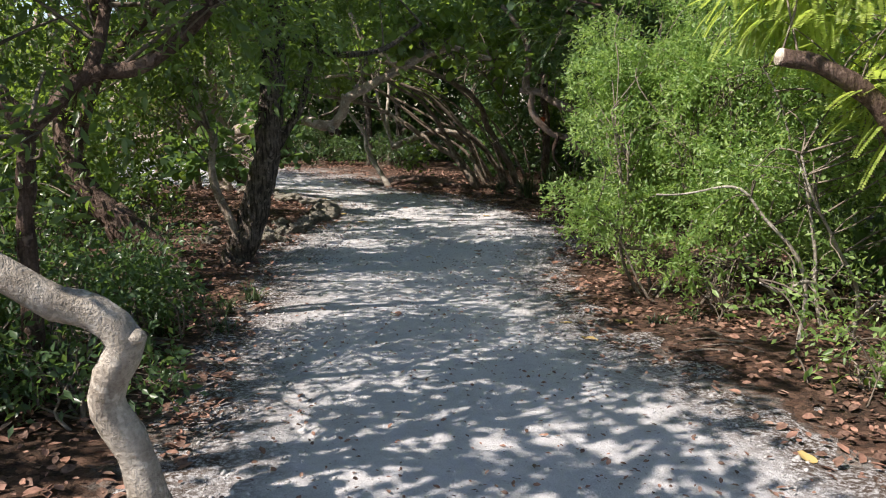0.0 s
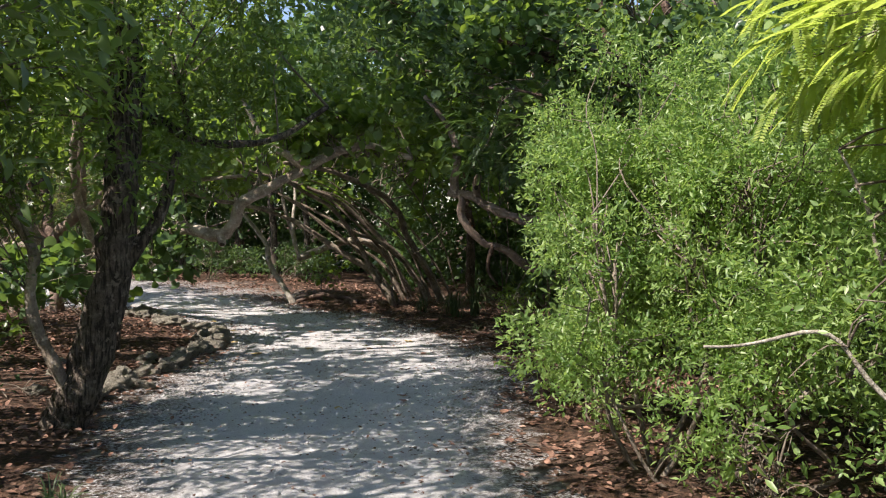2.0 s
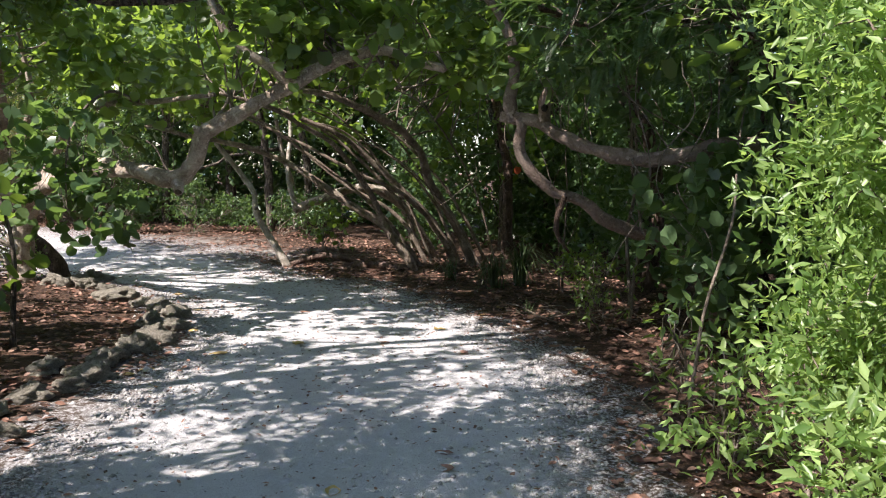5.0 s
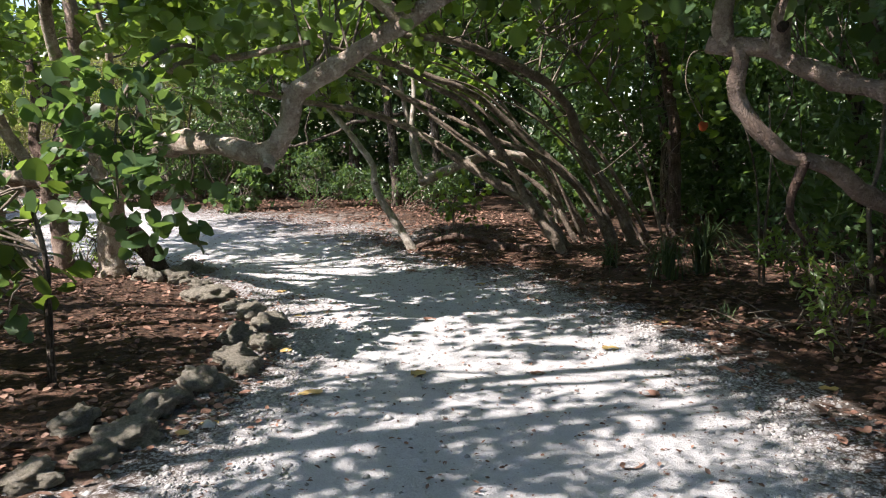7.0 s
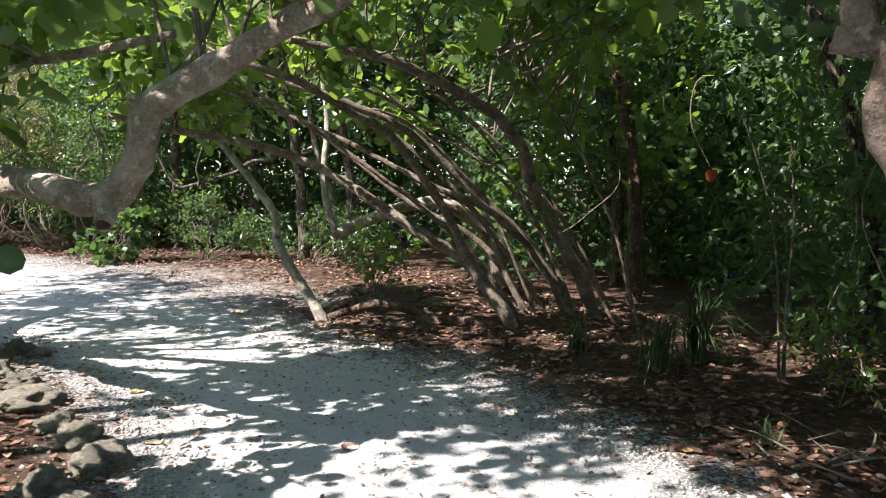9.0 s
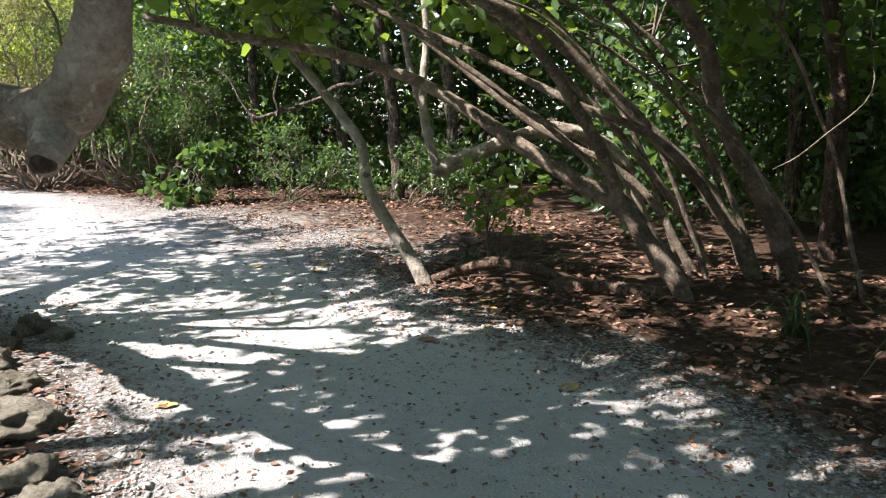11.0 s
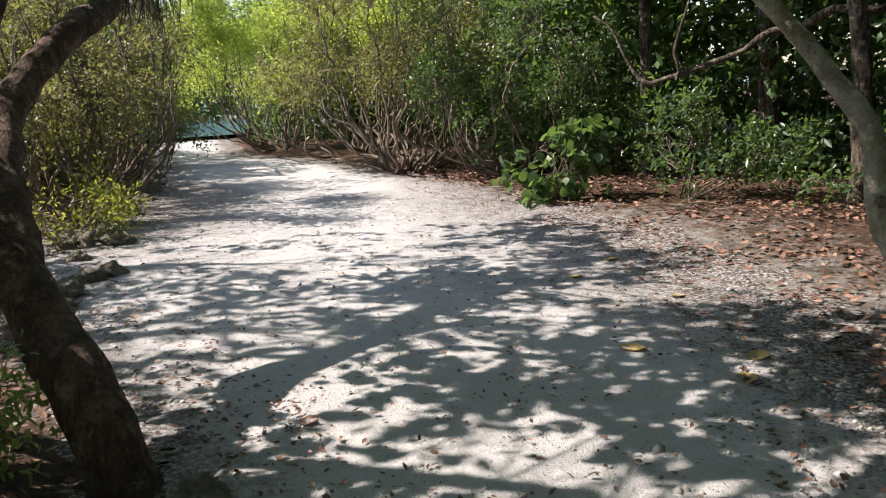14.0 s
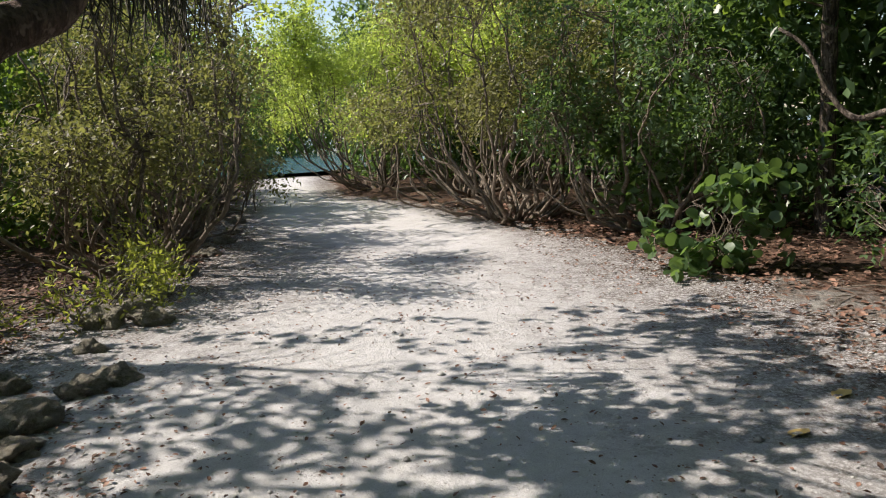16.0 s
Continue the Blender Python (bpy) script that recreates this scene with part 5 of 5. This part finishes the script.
ROCK_SPOTS = [(-2.35, 9.45, 0.13), (-2.25, 9.85, 0.15), (-2.12, 9.95, 0.12), (-2.32, 10.25, 0.16), (-2.22, 10.7, 0.15), (-2.05, 10.95, 0.11), (-2.38, 11.35, 0.13), (-2.02, 11.2, 0.17), (-2.02, 11.62, 0.16),
              (-1.92, 12.02, 0.17), (-1.80, 12.42, 0.14), (-1.95, 12.7, 0.13), (-1.86, 13.05, 0.15), (-2.14, 13.3, 0.14), (-1.98, 13.62, 0.15), (-2.24, 14.0, 0.17), (-2.5, 14.3, 0.13), (-2.95, 14.8, 0.19),
              (-3.2, 15.3, 0.13), (-3.55, 15.6, 0.14), (-3.95, 15.7, 0.15), (-3.75, 15.95, 0.13), (-3.72, 16.35, 0.15), (-3.5, 16.25, 0.10), (-6.45, 17.42, 0.17), (-6.75, 17.75, 0.13), (-7.05, 17.95, 0.18),
              (-7.3, 18.0, 0.14), (-7.32, 18.4, 0.16), (-7.38, 18.62, 0.14), (-7.8, 18.2, 0.14), (-8.2, 18.9, 0.12), (-8.85, 19.35, 0.19), (-9.0, 19.7, 0.17), (-9.25, 19.95, 0.15), (-8.6, 19.6, 0.14), (-9.5, 20.2, 0.13), (-10.2, 21.0, 0.13),
              (-11.1, 21.9, 0.14), (-11.8, 22.6, 0.15), (-12.6, 23.3, 0.14), (-13.6, 24.2, 0.15), (-3.1, 10.6, 0.10), (-2.9, 9.6, 0.10), (-3.3, 11.2, 0.09)]
for i, (x, y, s) in enumerate(ROCK_SPOTS):
    rock(x, y, s * 1.05, i)


# ---- stake, log, grass clumps ----
def stake():
    t = thing("sea_grape_sapling", (-2.89, 12.0, ground_at(-2.89, 12.0)), "slim sea grape sapling with large round leaves in litter", "tree")
    branch("stem", t, [(-2.89, 12.0, -0.3), (-2.87, 12.0, 0.3), (-2.86, 12.0, 0.7), (-2.95, 12.0, 1.1)], 0.03, 0.012, BARK_DARK, sides=8, seed=800)
    _, p = crown("crown", t, 801, [(-3.4, 12.3, 0.75, 0.55, 0.4, 0.42), (-2.9, 12.0, 0.72, 0.3, 0.28, 0.3), (-3.9, 12.2, 0.8, 0.5, 0.4, 0.5)], 150, 0.28, 6, 0.13, LEAF_DEEP, ROUND)
    twigs_to("twig_mass", t, 802, [[(-2.87, 12.0, 0.3), (-2.86, 12.0, 0.7), (-2.95, 12.0, 1.1)]], p, 24, BARK_TWIG)
    big_leaves(t, 803, [(-3.35, 12.3, 0.85, 0.45, 0.4, 0.4), (-2.9, 11.9, 0.7, 0.3, 0.25, 0.3), (-3.8, 12.0, 0.8, 0.4, 0.4, 0.4)], 100)


def fallen_log():
    t = thing("fallen_log", (-0.3, 17.65, ground_at(-0.3, 17.65)), "dark weathered fallen branch bowed over the leaf litter", "log")
    branch("trunk", t, [(-1.22, 17.92, -0.14), (-0.95, 17.98, -0.05), (-0.65, 17.95, 0.02), (-0.3, 17.75, -0.03), (0.1, 17.55, -0.10), (0.6, 17.45, -0.14)], 0.045, 0.04, BARK_RED, sides=12, lump=0.2, seed=810)
    branch("limb", t, [(-0.25, 17.55, -0.12), (0.1, 17.40, -0.08), (0.5, 17.25, -0.10), (0.75, 17.2, -0.15)], 0.075, 0.06, BARK_RED, sides=12, lump=0.25, seed=811)


def grass_clump(at, n, length, seed, label, wide=0.014, droop=0.95, spread=1.0):
    """Long arching blades from one foot."""
    x, y = at
    z = ground_at(x, y)
    t = thing("grass_clump", (x, y, z), label, "plant")
    rng = np.random.default_rng(seed)
    vs, fs, at0, k = [], [], 0, 6
    for i in range(n):
        a, tilt = rng.uniform(0, 2 * math.pi), rng.uniform(0.2, 1.05)
        ln = length * rng.uniform(0.6, 1.15)
        d = np.array([math.cos(a), math.sin(a), 0])
        s = np.array([-math.sin(a), math.cos(a), 0])
        u = np.linspace(0, 1, k)
        line = np.outer(spread * tilt * ln * u ** 1.6, d) + np.outer(ln * (u - (droop * tilt if droop < 1 else droop * (0.5 + 0.5 * tilt)) * u ** 2.3), (0, 0, 1)) + np.array([x + rng.normal(0, 0.04), y + rng.normal(0, 0.04), z - 0.02])
        w = wide * (1 - u ** 2.5)[:, None] + 0.0008
        v = np.stack([line - s * w, line + s * w], 1).reshape(-1, 3)
        f = np.array([(2 * j, 2 * j + 1, 2 * j + 3, 2 * j + 2) for j in range(k - 1)]) + at0
        vs.append(v), fs.append(f)
        at0 += len(v)
    part_mesh("foliage", mesh_of("foliage", np.vstack(vs), np.vstack(fs), BLADE, True), t, kind="stuff")


stake()
fallen_log()
grass_clump((1.62, 15.5), 70, 1.15, 820, "tall clump of long drooping strap leaves in leaf litter", 0.007, 1.05, 0.5)
grass_clump((2.05, 15.9), 90, 1.5, 821, "dark clump of long strap leaves in shade", 0.008, 1.0, 0.6)
grass_clump((1.15, 16.3), 40, 0.7, 822, "dark clump of long strap leaves in shade", 0.007, 1.0)
for i, (x, y, n, ln) in enumerate([(-1.62, 6.6, 40, 0.30), (-1.75, 6.2, 36, 0.26), (-1.6, 5.5, 26, 0.28), (1.7, 6.0, 30, 0.16), (2.0, 6.15, 30, 0.18), (-0.9, 18.6, 40, 0.35), (-0.65, 18.5, 36, 0.3), (1.75, 13.9, 30, 0.25), (-9.9, 20.3, 40, 0.4), (-1.95, 5.2, 30, 0.3)]):
    grass_clump((x, y), n, ln, 830 + i, "small tuft of thin green grass", 0.005)


def thin_sapling(pts, r, seed, label, blobs=None, n=0):
    t = thing("sapling", (pts[0][0], pts[0][1], ground_at(pts[0][0], pts[0][1])), label, "tree")
    branch("stem", t, pts, r, r * 0.5, BARK_TWIG, sides=8, seed=seed, wander=0.03)
    if blobs:
        _, p = crown("crown", t, seed, blobs, n, 0.22, 6, 0.09, LEAF_GRAPE, ROUND_LOW)
        twigs_to("twig_mass", t, seed + 1, [pts], p, 12, BARK_TWIG, 0.006)


thin_sapling([(1.98, 9.95, -0.25), (1.99, 9.9, 0.39), (2.14, 9.9, 1.02), (2.2, 9.95, 1.4)], 0.014, 850, "slim bare grey sapling leaning from the leaf litter")
thin_sapling([(2.5, 15.2, -0.25), (2.48, 15.2, 0.4), (2.5, 15.2, 0.9), (2.45, 15.2, 1.7)], 0.016, 853, "thin bare upright stem in the shaded litter")
thin_sapling([(3.0, 14.0, -0.25), (2.9, 14.0, 0.7), (3.0, 14.1, 1.6), (2.8, 14.1, 2.5)], 0.025, 856, "thin bare upright stem in the shaded litter")
thin_sapling([(2.6, 13.0, -0.25), (2.7, 13.0, 0.8), (2.6, 13.1, 1.7), (2.7, 13.1, 2.6)], 0.02, 859, "thin bare upright stem in the shaded litter")
thin_sapling([(-0.75, 18.9, -0.25), (-0.78, 18.9, 0.2), (-0.72, 18.9, 0.6)], 0.012, 862, "small leafy seedling behind the fallen log", [(-0.7, 18.9, 0.5, 0.25, 0.25, 0.25)], 40)


def hanging_vine(top, ln, seed):
    """A thin bare vine looping down from the boughs."""
    rng = np.random.default_rng(seed)
    x, y, z = top
    t = thing("hanging_vine", (x, y, z), "thin bare grey vine hanging from the shaded boughs", "vine", "hanging vines")
    pts = [(x, y, z)]
    for i in range(1, 5):
        pts.append((x + rng.normal(0, 0.07) * i ** 0.7, y + rng.normal(0, 0.05), z - ln * i / 4))
    branch("stem", t, pts, 0.006, 0.004, BARK_TWIG, sides=5, seed=seed, wander=0.05)


for i, (x, y, z, ln) in enumerate([(2.0, 11.2, 2.3, 1.7), (2.2, 10.9, 2.2, 1.3), (2.45, 11.0, 2.3, 1.9), (2.3, 12.4, 2.2, 1.5), (1.9, 13.2, 2.4, 1.6), (2.3, 14.3, 2.5, 1.9), (1.5, 16.2, 2.4, 1.5), (2.0, 16.6, 2.5, 2.0), (-2.0, 14.1, 1.9, 0.7), (-2.6, 14.3, 2.0, 0.6)]):
    hanging_vine((x, y, z), ln, 890 + i)


def red_leaf_twig():
    t = thing("sapling", (2.45, 15.2, ground_at(2.45, 15.2)), "thin bowed stem with one withered red leaf at its tip", "tree")
    stem = branch("stem", t, [(2.45, 15.2, -0.25), (2.35, 15.2, 1.0), (2.0, 15.15, 1.95), (1.72, 15.1, 2.1), (1.66, 15.1, 1.8), (1.85, 15.15, 1.44)], 0.012, 0.004, BARK_TWIG, sides=6, seed=865)
    leaf = part_mesh("leaf", mesh_of("leaf", ROUND[0] * 0.1 + np.array([0, 0, 0]), ROUND[1], RED_LEAF), stem, "withered orange-red leaf")
    leaf.matrix_basis = pose(1.85, 15.13, 1.46, -80, 10, 15)


red_leaf_twig()


def broken_tree():
    """Pale low bough with an upturned end."""
    t = thing("dead_tree", (0.9, 20.2, ground_at(0.9, 20.2)), "pale leafless tree with a low crooked bough", "tree")
    branch("trunk", t, [(0.95, 20.3, -0.3), (0.7, 20.1, 0.6), (0.2, 19.9, 1.0), (-0.35, 19.75, 1.02), (-0.9, 19.65, 0.82), (-1.32, 19.6, 0.64)], 0.10, 0.07, BARK_GRAPE, sides=12, lump=0.2, flare=0.4, seed=870)
    branch("limb", t, [(-1.28, 19.6, 0.66), (-1.38, 19.6, 0.95), (-1.44, 19.6, 1.4), (-1.4, 19.65, 2.1), (-1.5, 19.7, 2.9)], 0.05, 0.03, BARK_PALE, sides=10, seed=871)
    t = thing("dead_tree", (-1.8, 23.9, ground_at(-1.8, 23.9)), "bare grey branching tree at the edge of the wood", "tree")
    branch("trunk", t, [(-1.7, 24.0, -0.3), (-1.75, 23.9, 0.9), (-2.0, 23.7, 1.8), (-2.2, 23.6, 3.0)], 0.07, 0.04, BARK_GRAPE, sides=10, flare=0.4, seed=873)
    branch("limb", t, [(-2.0, 23.7, 1.75), (-2.6, 23.45, 1.75), (-3.39, 23.2, 1.46), (-3.9, 22.95, 1.2), (-4.25, 22.9, 1.3), (-4.5, 22.9, 1.65), (-4.75, 22.9, 1.95)], 0.045, 0.014, BARK_DARK, sides=10, seed=874, wander=0.12)
    branch("limb", t, [(-3.9, 22.95, 1.2), (-3.95, 22.9, 1.6), (-3.7, 22.9, 2.1)], 0.022, 0.01, BARK_DARK, sides=8, seed=875, wander=0.12)


broken_tree()


def stick_pile(x, y, n, seed, label):
    t = thing("stick_pile", (x, y, ground_at(x, y)), label, "sticks")
    rng = np.random.default_rng(seed)
    for i in range(n):
        a, l = rng.uniform(0, 6.28), rng.uniform(0.2, 0.6)
        q = np.array([x + rng.normal(0, 0.25), y + rng.normal(0, 0.2), 0])
        e = q + l * np.array([math.cos(a), math.sin(a), 0])
        q[2], e[2] = ground_at(q[0], q[1]) + 0.015, ground_at(e[0], e[1]) + rng.uniform(0.01, 0.12)
        m = (q + e) / 2 + np.array([rng.normal(0, 0.03), rng.normal(0, 0.03), 0.03])
        branch("stick", t, [q, m, e], rng.uniform(0.005, 0.011), 0.003, BARK_TWIG, sides=5, seed=seed + i)


stick_pile(2.1, 13.4, 22, 880, "heap of dry brown twigs on the leaf litter")
stick_pile(-2.9, 9.4, 10, 881, "scattered dry sticks lying on dead leaves")
stick_pile(2.2, 5.3, 10, 882, "scattered dry sticks lying on dead leaves")
stick_pile(-3.6, 22.9, 12, 883, "dry branches lying along the wood's edge")
stick_pile(-0.2, 18.6, 12, 884, "dry twigs lying on reddish leaf litter")

# ---- leaf litter, pebbles, fallen leaves ----
def litter(seed, n, lo, hi, size, label, mat, ylo=-2, yhi=27, xlo=-13, xhi=4.5):
    rng = np.random.default_rng(seed)
    x, y = rng.uniform(xlo, xhi, n), rng.uniform(ylo, yhi, n)
    ins = inside(x, y)
    ok = (ins > lo) & (ins < hi)
    thin = np.array([noise.noise(Vector((a * 1.4, b * 1.4, 3.0))) for a, b in zip(x, y)])
    ok &= thin > rng.uniform(-0.6, 0.35, n)
    x, y, ins = x[ok], y[ok], ins[ok]
    z = base_height(x, y, ins) + 0.012 + rng.uniform(0, 0.02, len(x))
    a = rng.uniform(0, 6.28, len(x))
    al = np.stack([np.cos(a), np.sin(a), rng.normal(0, 0.22, len(x))], -1)
    nr = np.stack([rng.normal(0, 0.35, len(x)), rng.normal(0, 0.35, len(x)), np.ones(len(x))], -1)
    v, f = blades(np.stack([x, y, z], -1), al, nr, size * rng.uniform(0.3, 1.3, len(x)), LEAF_CURL)
    return tagged(new("leaf_litter", mesh_of("leaf_litter", v, f, mat)), label, "leaf litter", kind="stuff")


LEAF_CURL = (np.array([(0, 0, 0.03), (-0.2, 0.22, 0.09), (-0.26, 0.58, 0.11), (0, 1, 0.04), (0.26, 0.58, 0.11), (0.2, 0.22, 0.09), (0, 0.5, 0)]), np.array([(6, i, (i + 1) % 6) for i in range(6)]))
litter(900, 140000, -3.2, 0.02, 0.07, "brown and rust-coloured dead leaves over dark soil", DEAD_LEAF)
litter(901, 26000, -0.3, 0.5, 0.045, "small dead leaves blown onto the path edge", DEAD_LEAF)


def pebbles(seed, n, xlo=-9, xhi=2.6, ylo=0.5, yhi=23, at=0.1, wide=0.28, grow=1.0):
    rng = np.random.default_rng(seed)
    x, y = rng.uniform(xlo, xhi, n), rng.uniform(ylo, yhi, n)
    ins = inside(x, y)
    edge = np.exp(-((ins - at) / wide) ** 2) + 0.05 * (ins > 0)
    ok = rng.uniform(0, 1, n) < edge
    x, y, ins = x[ok], y[ok], ins[ok]
    k = len(x)
    octa = np.array([(1, 0, 0), (-1, 0, 0), (0, 1, 0), (0, -1, 0), (0, 0, 0.7), (0, 0, -0.7)], float)
    tri = np.array([(0, 2, 4), (2, 1, 4), (1, 3, 4), (3, 0, 4), (2, 0, 5), (1, 2, 5), (3, 1, 5), (0, 3, 5)])
    s = grow * (rng.gamma(2.2, 0.0032, k) + 0.003)
    v = octa[None] * s[:, None, None] * rng.uniform(0.6, 1.3, (k, 6, 1))
    c, si = np.cos(rng.uniform(0, 6.28, k)), None
    si = np.sqrt(1 - c * c)
    v = np.stack([v[..., 0] * c[:, None] - v[..., 1] * si[:, None], v[..., 0] * si[:, None] + v[..., 1] * c[:, None], v[..., 2]], -1)
    z = base_height(x, y, ins) + 0.012 * np.tanh(ins / 0.1) + 0.004
    v += np.stack([x, y, z], -1)[:, None]
    f = tri[None] + (np.arange(k) * 6)[:, None, None]
    tagged(new("gravel", mesh_of("gravel", v.reshape(-1, 3), f.reshape(-1, 3), PEBBLE)), "loose pale coral pebbles along the path edges", "gravel", kind="stuff")


pebbles(910, 75000)
litter(913, 38000, 0.25, 3.0, 0.032, "tiny dark leaf crumbs strewn over the trodden sand", DEAD_LEAF, 0.5, 23, -10, 2)
pebbles(915, 42000, -2.6, 2.0, 8.5, 18.5, -0.05, 0.45, 1.15)
litter(911, 26000, -0.3, 0.75, 0.035, "small brown leaf bits strewn over the gritty sand", DEAD_LEAF, 14, 24, -8, 1.2)
litter(912, 2400, -0.4, 0.6, 0.06, "dry curled leaves strewn along the bend of the path", DEAD_LEAF, 14.5, 24, -8, 1.2)


def fallen_leaf_mesh(seed, mat):
    """A cupped round leaf with a midrib fold and curled rim."""
    r = random.Random(seed)
    bm = bmesh.new()
    rings, k = 3, 12
    centre = bm.verts.new((0, 0, 0))
    last = None
    for i in range(1, rings + 1):
        f = i / rings
        ring = []
        for j in range(k):
            a = 2 * math.pi * j / k
            rad = f * (1 + 0.08 * math.cos(2 * a) + r.uniform(-0.04, 0.04) * (i == rings))
            ring.append(bm.verts.new((rad * math.cos(a), 0.85 * rad * math.sin(a), 0.16 * f * f * (1 + r.uniform(-0.6, 0.8)) + 0.05 * abs(math.sin(a)) * f)))
        for j in range(k):
            if last is None:
                bm.faces.new((centre, ring[j], ring[(j + 1) % k]))
            else:
                bm.faces.new((last[j], ring[j], ring[(j + 1) % k], last[(j + 1) % k]))
        last = ring
    tip = bm.verts.new((1.35, 0.02, 0.05))
    bm.faces.new((last[0], tip, last[1]))
    me = bpy.data.meshes.new("fallen_leaf")
    bm.to_mesh(me)
    bm.free()
    me.polygons.foreach_set("use_smooth", np.ones(len(me.polygons), bool))
    me.materials.append(mat)
    return me


YELLOWS = [fallen_leaf_mesh(i, YELLOW_LEAF) for i in range(4)]
BROWNS = [fallen_leaf_mesh(i + 10, DEAD_LEAF) for i in range(4)]


def fallen_leaf(x, y, s, i, yellow):
    ob = new("fallen_leaf", (YELLOWS if yellow else BROWNS)[i % 4])
    r = random.Random(i + 77)
    ob.matrix_world = pose(x, y, ground_at(x, y) + 0.012, r.uniform(-7, 7), r.uniform(-7, 7), r.uniform(0, 360)) @ Matrix.Diagonal((s, s, s, 1))
    tagged(ob, "yellowed sea grape leaf lying on the sand" if yellow else "dry brown sea grape leaf lying on the ground", "leaf", "fallen leaves")
SCATTER = np.random.default_rng(930)
for i in range(400):
    x, y = SCATTER.uniform(-3.2, 2.6), SCATTER.uniform(3.0, 20.0)
    if -0.7 < inside(np.array([x]), np.array([y]))[0] < 0.15 and i % 5 < 3:
        fallen_leaf(x, y, SCATTER.uniform(0.035, 0.06), i, i % 7 == 0)
LEAF_SPOTS = [(-0.16, 9.10, 1), (0.41, 9.37, 0), (-0.29, 15.45, 1), (-0.62, 12.40, 1), (-1.23, 11.97, 1), (-1.67, 11.45, 1), (0.16, 12.42, 0), (0.71, 13.03, 1), (0.54, 11.00, 0), (0.81, 12.04, 0), (1.17, 12.79, 1), (1.88, 12.13, 1), (-1.83, 14.00, 1), (1.54, 14.32, 1), (-0.68, 13.89, 0), (-2.30, 15.12, 1), (-0.76, 17.30, 1), (-0.68, 17.05, 1), (-1.10, 16.98, 0), (-1.11, 16.29, 0), (-0.76, 16.65, 1), (-3.88, 17.08, 0), (-2.31, 18.68, 1), (-2.30, 18.35, 1), (-2.91, 18.54, 1), (-2.97, 19.63, 1), (-3.77, 19.88, 1), (-3.73, 20.49, 1), (-0.37, 6.19, 0), (1.42, 5.98, 1), (0.43, 9.60, 0), (-1.03, 17.33, 0)]
for i, (x, y, k) in enumerate(LEAF_SPOTS):
    fallen_leaf(x, y, 0.05 + 0.004 * (i % 5), i, k == 1)
